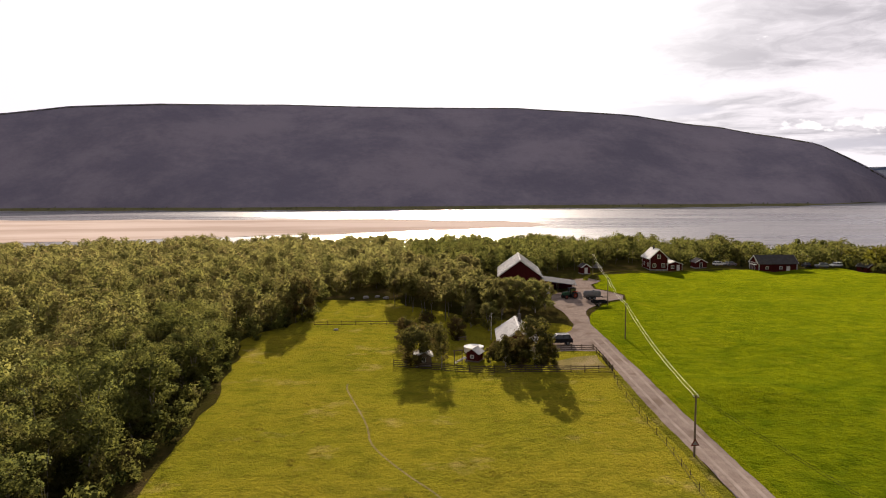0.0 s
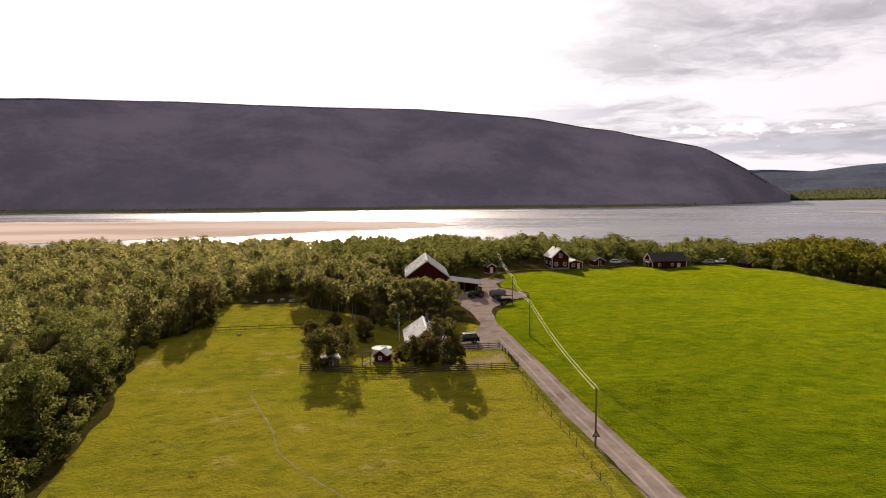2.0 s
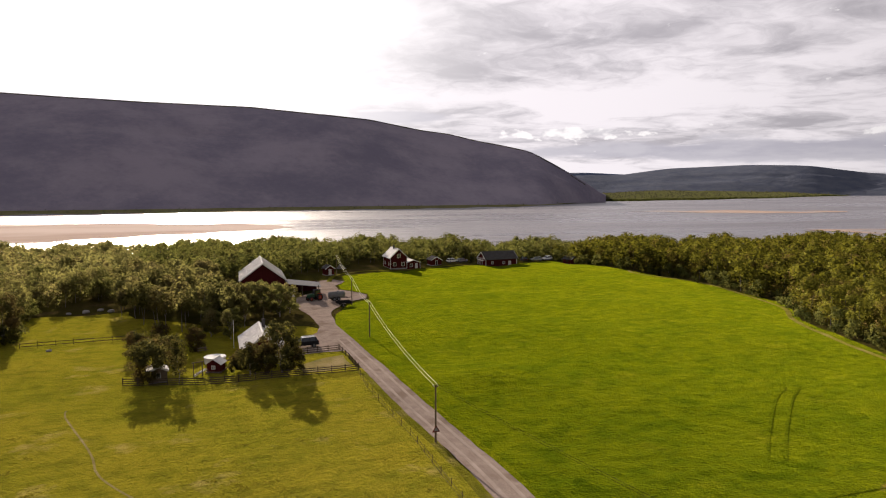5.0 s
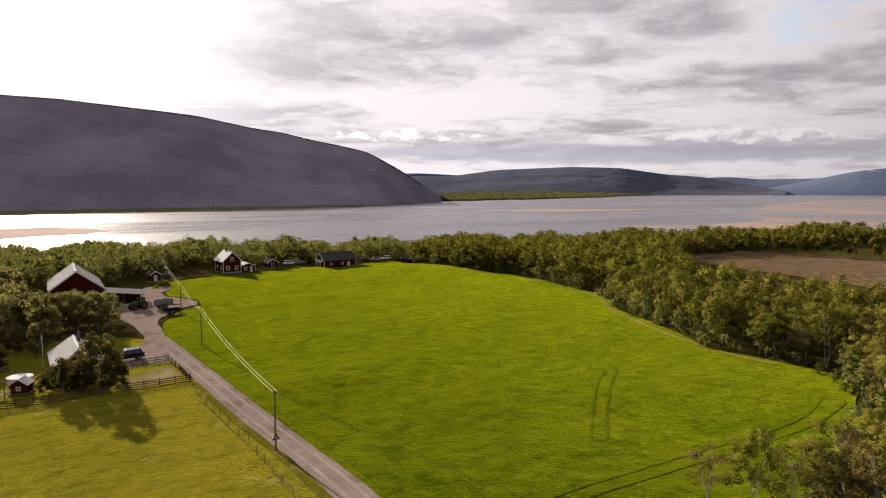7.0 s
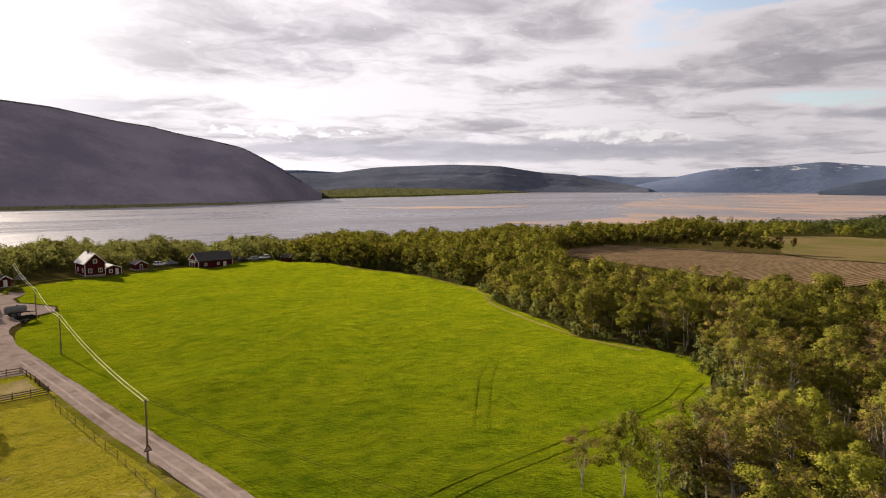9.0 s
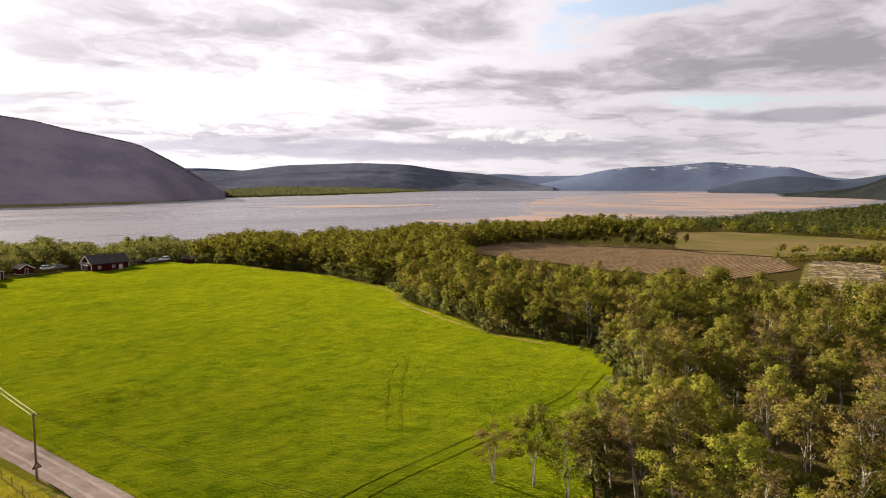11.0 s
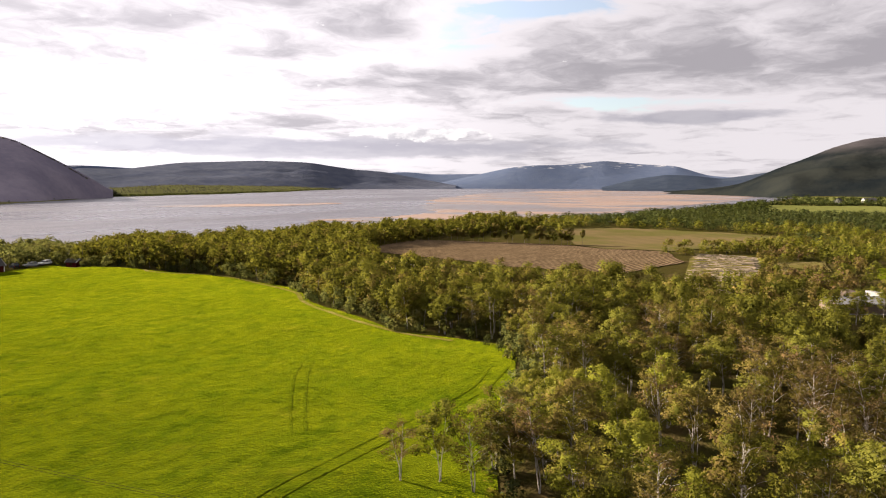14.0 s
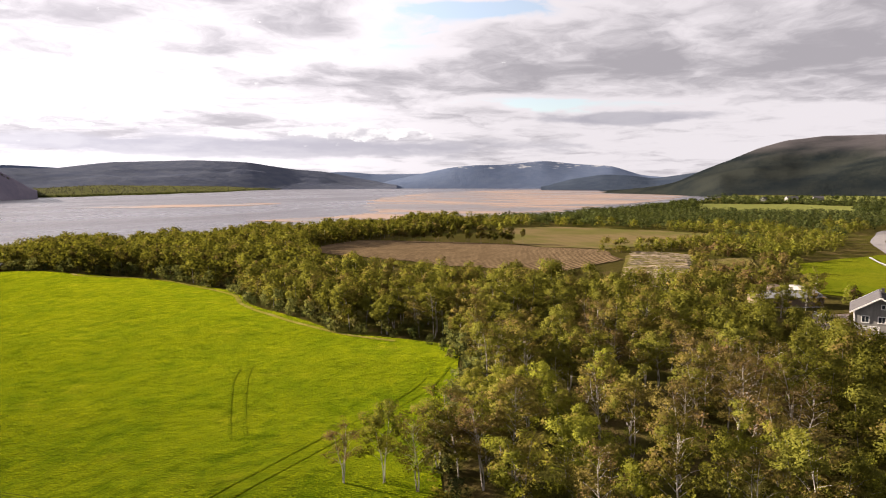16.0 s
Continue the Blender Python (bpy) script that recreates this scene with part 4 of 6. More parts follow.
# open glades with grass between the birches of the east wood
GLADES = [(92, 16, 6.5), (71, 6.5, 5.5), (83, 9, 4.0), (64, 3, 4.5)]
OWN = [(96, 20.8, 1.05, 0), (90.5, 19.2, 1.0, 0), (94.5, 22.6, 0.9, 0), (68.3, 4.9, 1.15, 2), (74.5, 10.5, 1.0, 0), (85.6, 1.3, 1.1, 2), (88.5, 0.0, 1.0, 2)]
for x, y, g, k in OWN:
    tagged(plant((SLIM[2] if k == 0 else BARE[2 if x < 80 else 0]), x, y, g), group="trees of the east wood")
for x, y in scatter(rng, NEAR_EAST, 5.4, 0.92):
    if any(math.hypot(x - gx, y - gy) < r for gx, gy, r in GLADES) or any(math.hypot(x - o[0], y - o[1]) < 2.2 for o in OWN):
        continue
    kind, dry = rng.uniform(), noise.noise((x * 0.06, y * 0.06, 2.0))
    share = 0.66 if y < 0.22 * x + 2 and x > 74 else 0.18
    if kind < share + 0.3 * dry:
        model, g = BARE[rng.integers(0, 4)], rng.uniform(0.75, 1.1)
    elif kind < (0.85 if y > 0.16 * x else 0.6) and x < 86:
        model, g = LUSH[rng.integers(0, 3)], rng.uniform(0.7, 1.0)
    else:
        model, g = SLIM[rng.integers(0, 5)], rng.uniform(0.78, 1.12)
    tagged(plant(model, x, y, g), group="trees of the east wood")


def spared(spots, *outlines):
    for o in outlines:
        spots = spots[~inside(o, spots[:, 0], spots[:, 1])]
    return spots


west = spared(scatter(rng, WEST_WOOD, 6.3), NEAR_WEST)
d = np.hypot(west[:, 0], west[:, 1])
woodland("birch_wood", west[d < 140], 1, 8.8, 0.64, 1650, 0.0190, 17, M_LEAF, "dense olive-green birch wood in evening light")
woodland("birch_wood", west[(d >= 140) & (d < 210)], 11, 8.8, 0.66, 1050, 0.0232, 16, M_LEAF, "olive-green birch wood in evening light")
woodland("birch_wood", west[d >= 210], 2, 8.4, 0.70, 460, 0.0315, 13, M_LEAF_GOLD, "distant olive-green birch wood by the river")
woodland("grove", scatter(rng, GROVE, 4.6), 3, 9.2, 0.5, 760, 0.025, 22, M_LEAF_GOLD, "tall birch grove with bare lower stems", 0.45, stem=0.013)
woodland("birch_belt", scatter(rng, RIVER_BELT, 5.9), 4, 8.4, 0.74, 400, 0.035, 13, M_LEAF_WEST, "belt of birches along the river behind the houses")
east = spared(scatter(rng, EAST_WOOD, 5.7), NEAR_EAST)
d = np.hypot(east[:, 0], east[:, 1])
woodland("birch_wood", east[d < 150], 5, 8.8, 0.64, 1900, 0.0172, 18, M_LEAF_FRESH, "yellow-green birch wood beside the hayfield", 0.02)
woodland("birch_wood", east[(d >= 150) & (d < 200)], 15, 8.8, 0.68, 1000, 0.0235, 16, M_LEAF_FRESH, "yellow-green birch wood behind the hayfield", 0.04)
woodland("birch_wood", east[d >= 200], 6, 8.8, 0.72, 380, 0.037, 13, M_LEAF_FRESH, "distant yellow-green birch wood", 0.06)
far = spared(scatter(rng, FAR_EAST, 7.0, 0.9), STUBBLE, FAR_FIELD, CLEARING, PLOUGH)
d = np.hypot(far[:, 0], far[:, 1])
d += 25 * np.sin(far[:, 1] * 0.03)
# Bright and shaded leaf copies paint lit and gloomy patches of the wood.
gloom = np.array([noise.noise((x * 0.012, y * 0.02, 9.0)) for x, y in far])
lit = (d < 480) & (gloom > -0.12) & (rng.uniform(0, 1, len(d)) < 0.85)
woodland("far_wood", far[lit], 7, 6.4, 0.95, 190, 0.050, 12, M_LEAF_BRIGHT, "low green woods on the river plain", 0.05, False)
woodland("far_wood", far[(d < 480) & (gloom <= -0.12)][::2], 37, 5.0, 1.1, 190, 0.055, 12, M_LEAF_DARK, "scrub with shade in its leaf colour among the woods", 0.0, False)
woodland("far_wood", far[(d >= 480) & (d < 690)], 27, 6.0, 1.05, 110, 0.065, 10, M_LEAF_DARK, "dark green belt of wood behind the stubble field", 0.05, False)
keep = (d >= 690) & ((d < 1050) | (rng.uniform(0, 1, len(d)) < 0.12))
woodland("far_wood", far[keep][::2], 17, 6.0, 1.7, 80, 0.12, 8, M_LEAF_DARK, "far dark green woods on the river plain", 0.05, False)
HEDGE = [(292, 56), (330, 33), (368, 13), (362, 2), (318, 22), (296, 44)]
woodland("hedge", scatter(rng, HEDGE, 4.6), 28, 5.4, 0.9, 260, 0.046, 13, M_LEAF_FRESH, "belt of green bushes between the stubble and the clearing", 0.02)
SCRUB = [(298, 22), (330, -8), (284, -16), (208, -16), (190, -30), (172, -12), (176, 2), (190, 12), (205, 13), (250, 16)]
bushes = spared(scatter(rng, SCRUB, 5.2, 0.72), [(176, -24), (200, -24), (200, 4), (176, 4)], [(240, 14), (284, 16), (302, -3), (250, -6)])
pick = rng.uniform(0, 1, len(bushes))
woodland("scrub", bushes[pick < 0.6], 18, 4.6, 1.0, 260, 0.052, 16, M_LEAF_BRIGHT, "scattered bright green bushes on rough ground", 0.05, False)
woodland("scrub", bushes[pick >= 0.6], 19, 5.2, 0.8, 240, 0.048, 16, M_LEAF_DRY, "scattered brownish budding bushes on rough ground", 0.1)
# bushes along the wood edges
edge = []
for line in ([(-31.5, 50), (-32.5, 66), (-33.5, 81), (-36, 103), (-40, 127), (-31.5, 149), (-31.5, 178)], [(104, 251), (126, 249), (148, 248), (152, 215), (156, 172), (152, 134), (134, 112), (116.5, 76), (114, 50), (95, 38.5)], [(95, 38.5), (84, 35.2), (72, 32), (62, 26.5), (57, 22)]):
    for (ax, ay), (bx, by) in zip(line, line[1:]):
        for f in np.arange(0, 1, 2.4 / math.hypot(bx - ax, by - ay)):
            edge.append((ax + (bx - ax) * f + rng.normal() * 1.2, ay + (by - ay) * f + rng.normal() * 1.2))
# The lower bushes' leaf colour holds the shade under the edge trees.
woodland("undergrowth", np.array(edge[::2]), 9, 2.2, 1.0, 260, 0.055, 14, M_LEAF_DARK, "low bushes with shade in their leaf colour along the wood", 0.0, False)
woodland("undergrowth", np.array(edge[1::2]) + np.array([0.6, -0.4]), 10, 4.2, 0.8, 420, 0.040, 14, M_LEAF_WEST, "leafy young birches along the edge of the wood", 0.0, False)
BROWN = [(78, -8), (102, -6), (104, 12), (88, 8), (78, 5)]
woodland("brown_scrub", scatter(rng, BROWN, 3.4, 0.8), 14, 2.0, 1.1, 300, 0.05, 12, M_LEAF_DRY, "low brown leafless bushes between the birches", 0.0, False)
row = np.array([(303 + 14 * f + rng.normal() * 0.8, 178 - 78 * f + rng.normal() * 1.2) for f in np.linspace(0, 1, 27)])
woodland("tree_row", row, 8, 8.6, 0.5, 260, 0.042, 12, M_LEAF_FRESH, "single row of birches between two fields", 0.3)
az = rng.uniform(-72, 57, 1000)
rr = np.interp(az, SHORE[0], SHORE[1]) * (1 + 0.012 * np.sin(az * 1.3) + 0.006 * np.sin(az * 3.1)) + 10 + 360 * rng.uniform(0, 1, 1000) ** 1.2
spots = np.stack([rr * np.sin(np.radians(az)), rr * np.cos(np.radians(az))], 1)
c, r = crown_puffs(rng, 1.0, 1.3, 0.0, 8)
model, f, soft = sprays(rng, c, r, 24, 0.3)
vs = [model * rng.uniform(1.0, 2.2) + np.array([x, y, WATER + 1.0 + 0.004 * max(0.0, d - 1000)]) for (x, y), d in zip(spots, rr)]
az = rng.uniform(33.5, 55.6, 900)
rr = np.interp(az, SHORE[0], SHORE[1]) * (1 + 0.012 * np.sin(az * 1.3) + 0.006 * np.sin(az * 3.1)) + 12 + 60 * rng.uniform(0, 1, 900) ** 1.5
vs2 = [model * rng.uniform(1.8, 4.2) + np.array([r * math.sin(radians(a)), r * math.cos(radians(a)), WATER + 0.8]) for a, r in zip(az, rr)]
far_in = rng.uniform(0.05, 1, 1300)
az = rng.uniform(34, 55.5, 1300)
rr = np.interp(az, SHORE[0], SHORE[1]) + far_in * 740
rise = np.interp(az, (31, 33, 35, 39.3, 43.8, 48.2, 52.3, 55.8), (5, 8, 15, 24, 21, 15, 11, 6))
vs3 = [model * rng.uniform(1.5, 3.5) + np.array([r * math.sin(radians(a)), r * math.cos(radians(a)), WATER + 0.5 + h * (0.2 + 0.8 * f)]) for a, r, h, f in zip(az, rr, rise, far_in)]
low_wood = tagged(new("low_wood"), "hazy green birch wood on the flat spit", "trees", kind="stuff")
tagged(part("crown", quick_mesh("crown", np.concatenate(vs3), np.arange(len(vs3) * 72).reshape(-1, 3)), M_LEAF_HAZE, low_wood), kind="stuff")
spit_trees = tagged(new("spit_trees"), "dark line of trees along the green spit", "trees", kind="stuff")
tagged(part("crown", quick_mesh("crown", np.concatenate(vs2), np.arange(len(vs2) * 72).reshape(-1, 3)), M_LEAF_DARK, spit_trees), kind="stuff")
far_trees = tagged(new("far_shore_trees"), "thin line of haze-pale green trees along the far bank", "trees", kind="stuff")
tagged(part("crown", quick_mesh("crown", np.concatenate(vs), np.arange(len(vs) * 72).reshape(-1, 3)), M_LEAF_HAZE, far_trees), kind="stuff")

az = np.linspace(-40, 33.5, 1500) + rng.normal(size=1500) * 0.03
crest_z = []
for a in az:
    x, y = math.sin(radians(a)), math.cos(radians(a))
    hit, spot, normal, index = MOUNTAIN.ray_cast(Vector((x * 1712 * (1 + 0.03 * math.sin(a * 0.35)), y * 1712 * (1 + 0.03 * math.sin(a * 0.35)), 900)), Vector((0, 0, -1)))
    crest_z.append(spot if hit else None)
vs = [model * np.array([1.5, 1.5, 1.0]) * rng.uniform(1.2, 2.8) + np.array(p) - np.array([0, 0, 1.0]) for p in crest_z if p is not None and rng.uniform() < 0.75]
ridge_trees = tagged(new("ridge_trees"), "dark fringe of trees along the mountain's skyline", "trees", kind="stuff")
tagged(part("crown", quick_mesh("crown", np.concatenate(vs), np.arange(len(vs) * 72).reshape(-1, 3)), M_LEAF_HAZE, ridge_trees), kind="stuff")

# single trees: at the field's near corner and in the garden
for x, y, model, g in ((55.4, 35.6, BARE[2], 0.72), (57.2, 32, SLIM[1], 0.8), (57.1, 28.2, BARE[1], 0.85), (60.2, 22.5, BARE[2], 1.0), (62.5, 28.5, SLIM[4], 0.9), (61, 25.5, SLIM[2], 0.85)):
    tagged(plant(model, x, y, g), "slender birch with pale stems at the field corner", group="trees of the east wood")
for x, y, g in ((171, -3.5, 0.75), (174, -8.5, 0.65), (168, -7.5, 0.7), (178, -13, 0.6)):
    tagged(plant(SLIM[int(x) % 5], x, y, g), "small leafy birch before the old barn", group="trees of the east wood")
tagged(plant(SLIM[2], 185, -14.5, 0.95), "leafy birch beside the old barn", group="trees of the east wood")
BUSHY = birch("garden_tree", 80, 8.4, 6.4, 0.06, 3, 40, 6400, 0.138, M_LEAF_GARDEN, "broad leafy garden tree with a pale trunk", 0.14, 0.8)
LEAFY = birch("garden_tree", 83, 8.4, 6.4, 0.06, 3, 36, 5400, 0.139, M_LEAF, "broad olive-green birch beside the barn", 0.14, 0.8)
NARROW = birch("garden_birch", 81, 6.8, 3.6, 0.22, 1, 26, 3600, 0.085, M_LEAF_GARDEN, "slim garden birch with brownish leaves", 0.16, 0.9)
DARK = birch("garden_tree", 82, 6.8, 6.0, 0.03, 3, 40, 5800, 0.141, M_LEAF_GARDEN, "dense dark garden tree beside the small shed", 0.16, 0.85)
for model, x, y, g in ((BUSHY, 16.2, 110.0, 1.05), (BUSHY, 11.0, 110.6, 0.64), (DARK, 13.6, 111.5, 0.6), (DARK, 18.6, 111.0, 0.5), (BUSHY, 10.3, 116.2, 0.42), (BUSHY, 12.7, 115.6, 0.46), (BUSHY, 8.9, 113.4, 0.34), (DARK, -3.8, 112.4, 1.0), (NARROW, 0.4, 110.3, 1.0), (DARK, -1.0, 124, 0.7), (DARK, 3.5, 133, 0.65), (DARK, -6.5, 131, 0.62), (BUSHY, -2.5, 139, 0.6), (LEAFY, 7.0, 144, 0.7), (LEAFY, 10.5, 141, 0.7), (BUSHY, -30, 150, 1.15),
                       (LEAFY, 8.0, 160.5, 0.9), (LEAFY, 11.0, 159.5, 1.0), (LEAFY, 15.0, 158.0, 1.02), (LEAFY, 19.0, 158.5, 1.0), (LEAFY, 23.0, 160.0, 0.95), (LEAFY, 26.0, 164.0, 0.85), (LEAFY, 13, 165, 0.9), (LEAFY, 18, 166, 0.9), (LEAFY, 22, 168, 0.8)):
    tagged(plant(model, x, y, g), group="garden trees")


def tufts(name, outline, count, seed, size, mat, label, near):
    """Standing grass: small bent blades in bunches, thick near the farm road and thinner beyond."""
    rng = np.random.default_rng(seed)
    xs, ys = [p[0] for p in outline], [p[1] for p in outline]
    x, y = rng.uniform(min(xs), max(xs), count * 4), rng.uniform(min(ys), max(ys), count * 4)
    ok = inside(outline, x, y) & (rng.uniform(0, 1, count * 4) < near / np.maximum(near, np.hypot(x, y)))
    clump = np.array([noise.noise((a * 0.35, b * 0.35, 0.0)) + 0.6 * noise.noise((a * 0.06, b * 0.06, 4.0)) for a, b in zip(x, y)])
    ok &= clump > rng.uniform(-0.35, 0.25, count * 4)
    x, y = x[ok][:count], y[ok][:count]
    z = ground_z(x, y) + 0.03
    c = np.stack([x, y, z], 1)
    t = rng.uniform(0, 2 * math.pi, len(x))
    s = (size * rng.uniform(0.5, 1.3, len(x)))[:, None]
    side = np.stack([np.cos(t), np.sin(t), 0 * t], 1)
    bend = np.stack([-np.sin(t), np.cos(t), rng.uniform(0.25, 0.5, len(x))], 1)
    v = np.stack([c - side * s * 0.7, c + side * s * 0.7, c + side * s * 0.2 + bend * s], 1).reshape(-1, 3)
    up = np.repeat(np.stack([rng.normal(size=len(x)) * 0.35, rng.normal(size=len(x)) * 0.35, np.ones(len(x))], 1), 3, axis=0)
    tagged(part(name, leafy(name, v, np.arange(len(v)).reshape(-1, 3), up / np.linalg.norm(up, axis=1)[:, None]), mat), label, "grass", kind="stuff")


tufts("meadow_grass", MEADOW, 55000, 5, 0.10, M_BLADE_M, "short tufts of olive and yellow pasture grass", 75)
tufts("field_grass", HAYFIELD, 60000, 6, 0.11, M_BLADE_F, "thick tufts of bright green hay grass", 85)
# Dark grass here stands in for the shading of the low swell.
SWELL_SHADE = [(41, 90.5), (43, 95), (49, 99.5), (56, 100.5), (58, 96), (53, 91)]
tufts("rush_patch", SWELL_SHADE, 420, 8, 0.14, M_BLADE_D, "patch of darker blades for the swell's shading in the hayfield", 95)


def tussocks(name, outline, clumps, seed, reach, mat, label):
    """Scattered clumps of longer grass, denser towards the near side of a field."""
    rng = np.random.default_rng(seed)
    xs, ys = [p[0] for p in outline], [p[1] for p in outline]
    x, y = rng.uniform(min(xs), max(xs), clumps * 12), rng.uniform(min(ys), max(ys), clumps * 12)
    ok = inside(outline, x, y) & (rng.uniform(0, 1, len(x)) < (reach / np.maximum(reach, np.hypot(x, y))) ** 3)
    x, y = x[ok][:clumps], y[ok][:clumps]
    count = 34
    wide, deep = rng.uniform(0.5, 1.5, len(x)), rng.uniform(0.3, 0.7, len(x))
    bx = np.repeat(x, count) + rng.normal(size=len(x) * count) * np.repeat(wide, count) * 0.5
    by = np.repeat(y, count) + rng.normal(size=len(x) * count) * np.repeat(deep, count) * 0.5
    c = np.stack([bx, by, ground_z(bx, by) + 0.02], 1)
    t = rng.uniform(0, 2 * math.pi, len(bx))
    s = (0.16 * rng.uniform(0.5, 1.3, len(bx)))[:, None]
    side = np.stack([np.cos(t), np.sin(t), 0 * t], 1)
    bend = np.stack([-np.sin(t), np.cos(t), rng.uniform(0.35, 0.7, len(bx))], 1)
    v = np.stack([c - side * s * 0.8, c + side * s * 0.8, c + side * s * 0.3 + bend * s], 1).reshape(-1, 3)
    up = np.repeat(np.stack([rng.normal(size=len(bx)) * 0.35, rng.normal(size=len(bx)) * 0.35, np.ones(len(bx))], 1), 3, axis=0)
    tagged(part(name, leafy(name, v, np.arange(len(v)).reshape(-1, 3), up / np.linalg.norm(up, axis=1)[:, None]), mat), label, "grass", kind="stuff")


for strip in ([(57.2, 25.5), (70, 32.2), (93, 38.2), (113.5, 46.2), (112.5, 48), (92.5, 40.2), (69.5, 34), (58, 27.6)], [(26, 28.8), (58, 24.8), (58.6, 27), (26, 31)]):
    tufts("edge_grass", strip, 2600, 21, 0.26, M_BLADE_M, "long dry grass along the edge of the hayfield", 200)
tussocks("pasture_tussocks", MEADOW, 70, 16, 62, M_BLADE_M, "olive tussocks of longer grass in the pasture")

# ---- buildings ----


def box(bm, x, y, z, sx, sy, sz, m=None, bevel=0.0):
    """A box by its centre and full size; m turns it."""
    made = bmesh.ops.create_cube(bm, size=1.0)["verts"]
    bmesh.ops.scale(bm, vec=(sx, sy, sz), verts=made)
    if bevel:
        edges = list({e for v in made for e in v.link_edges})
        made = bmesh.ops.bevel(bm, geom=edges, offset=bevel, segments=2, affect="EDGES", profile=0.5)["verts"]
    bmesh.ops.translate(bm, vec=(x, y, z), verts=made)
    if m is not None:
        bmesh.ops.transform(bm, matrix=m, verts=made)
    return made


def boxed(name, x, y, z, sx, sy, sz, mat, parent, label="", bevel=0.0, m=None):
    bm = bmesh.new()
    box(bm, x, y, z, sx, sy, sz, m, bevel)
    return part(name, bm, mat, parent, label)


def cylinder(name, p, q, r1, r2, sides, mat, parent, label=""):
    v, f = tube([p, q], [r1, r2], sides)
    bm = bmesh.new()
    vs = [bm.verts.new(c) for c in v]
    for g in f:
        bm.faces.new([vs[i] for i in g])
    bm.faces.new(vs[:sides][::-1])
    bm.faces.new(vs[sides:])
    bmesh.ops.recalc_face_normals(bm, faces=bm.faces[:])
    return part(name, bm, mat, parent, label)


def thing(name, x, y, turn, label, category, group="", z=None):
    ob = new(name)
    ob.matrix_basis = pose(x, y, float(ground_z(x, y)) + 0.05 if z is None else z, 0, 0, turn)
    return tagged(ob, label, category, group)


def gable_walls(w, d, eave, ridge, t=0.15):
    """Walls of a house with gables at both ends of y, open below, with thickness."""
    bm = bmesh.new()
    for s in (-1, 1):
        box(bm, s * (w / 2 - t / 2), 0, eave / 2 - 0.2, t, d - 2 * t, eave + 0.4)
        prof = [(-w / 2, -0.4), (w / 2, -0.4), (w / 2, eave), (0, ridge), (-w / 2, eave)]
        rows = [[bm.verts.new((px, s * y, pz)) for px, pz in prof] for y in (d / 2, d / 2 - t)]
        bm.faces.new(rows[0])
        bm.faces.new(rows[1][::-1])
        for q in range(5):
            bm.faces.new((rows[0][q], rows[1][q], rows[1][(q + 1) % 5], rows[0][(q + 1) % 5]))
    bmesh.ops.recalc_face_normals(bm, faces=bm.faces[:])
    return bm


def window(parent, x, y, z, w, h, side, bars=True):
    """A white-framed window on a wall; side is the way it faces: -y, +y, -x, +x as 0, 1, 2, 3."""
    turn = (0, 180, -90, 90)[side]
    m = pose(x, y, z, 0, 0, turn)
    bm = bmesh.new()
    for s in (-1, 1):
        box(bm, s * (w / 2), -0.03, 0, 0.14, 0.1, h + 0.14, m)
        box(bm, 0, -0.03, s * (h / 2), w + 0.14, 0.1, 0.14, m)
    if bars:
        box(bm, 0, -0.02, 0, 0.07, 0.07, h, m)
    win = part("window", bm, M_WHITE, parent, "white wooden window frame")
    boxed("pane", 0, 0.0, 0, w, 0.03, h, M_GLASS, win, "dark glass pane", 0, m)
    return win


def roof(parent, w, d, eave, ridge, mat, over=0.45, thick=0.14, trim=None, ribs=0.0):
    """Two roof slopes, each a slab with seams, a ridge cap and boards along the gable edges."""
    run, rise = w / 2, ridge - eave
    length = math.hypot(run, rise)
    slope = math.degrees(math.atan2(rise, run))
    out = over / math.cos(radians(slope))
    for s in (-1, 1):
        m = pose(0, 0, ridge + 0.02) @ pose(0, 0, 0, 0, s * slope, 0)
        bm = bmesh.new()
        box(bm, s * (length + out) / 2, 0, thick / 2, length + out, d + 2 * over, thick, m)
        slab = part("roof", bm, mat, parent)
        if ribs:
            for y in np.arange(-d / 2 - over + ribs / 2, d / 2 + over, ribs):
                boxed("seam", s * (length + out) / 2, y, thick + 0.02, length + out, 0.05, 0.05, mat, slab, "", 0, m)
        if trim:
            for e in (-1, 1):
                boxed("bargeboard", s * (length + out) / 2, e * (d / 2 + over + 0.03), thick / 2 - 0.04, length + out, 0.05, thick + 0.14, trim, slab, "white bargeboard", 0, m)
    boxed("ridge_cap", 0, 0, ridge + thick + 0.05, 0.35, d + 2 * over, 0.07, mat, parent, "", 0.02)


def corners(parent, w, d, eave):
    for sx in (-1, 1):
        for sy in (-1, 1):
            boxed("corner_board", sx * (w / 2 - 0.04), sy * (d / 2 - 0.04), eave / 2, 0.2, 0.2, eave, M_WHITE, parent, "white corner board")


def house(name, x, y, turn, w, d, eave, ridge, label, category, wall=None, roofing=None, trim=None, ribs=0.0, over=0.45):
    h = thing(name, x, y, turn, label, category)
    part("wall", gable_walls(w, d, eave, ridge), wall or M_RED, h, "")
    roof(h, w, d, eave, ridge, roofing or M_TIN, over, 0.14, trim, ribs)
    boxed("foundation", 0, 0, -0.05, w + 0.1, d + 0.1, 0.5, M_STONE, h, "grey stone footing")
    return h


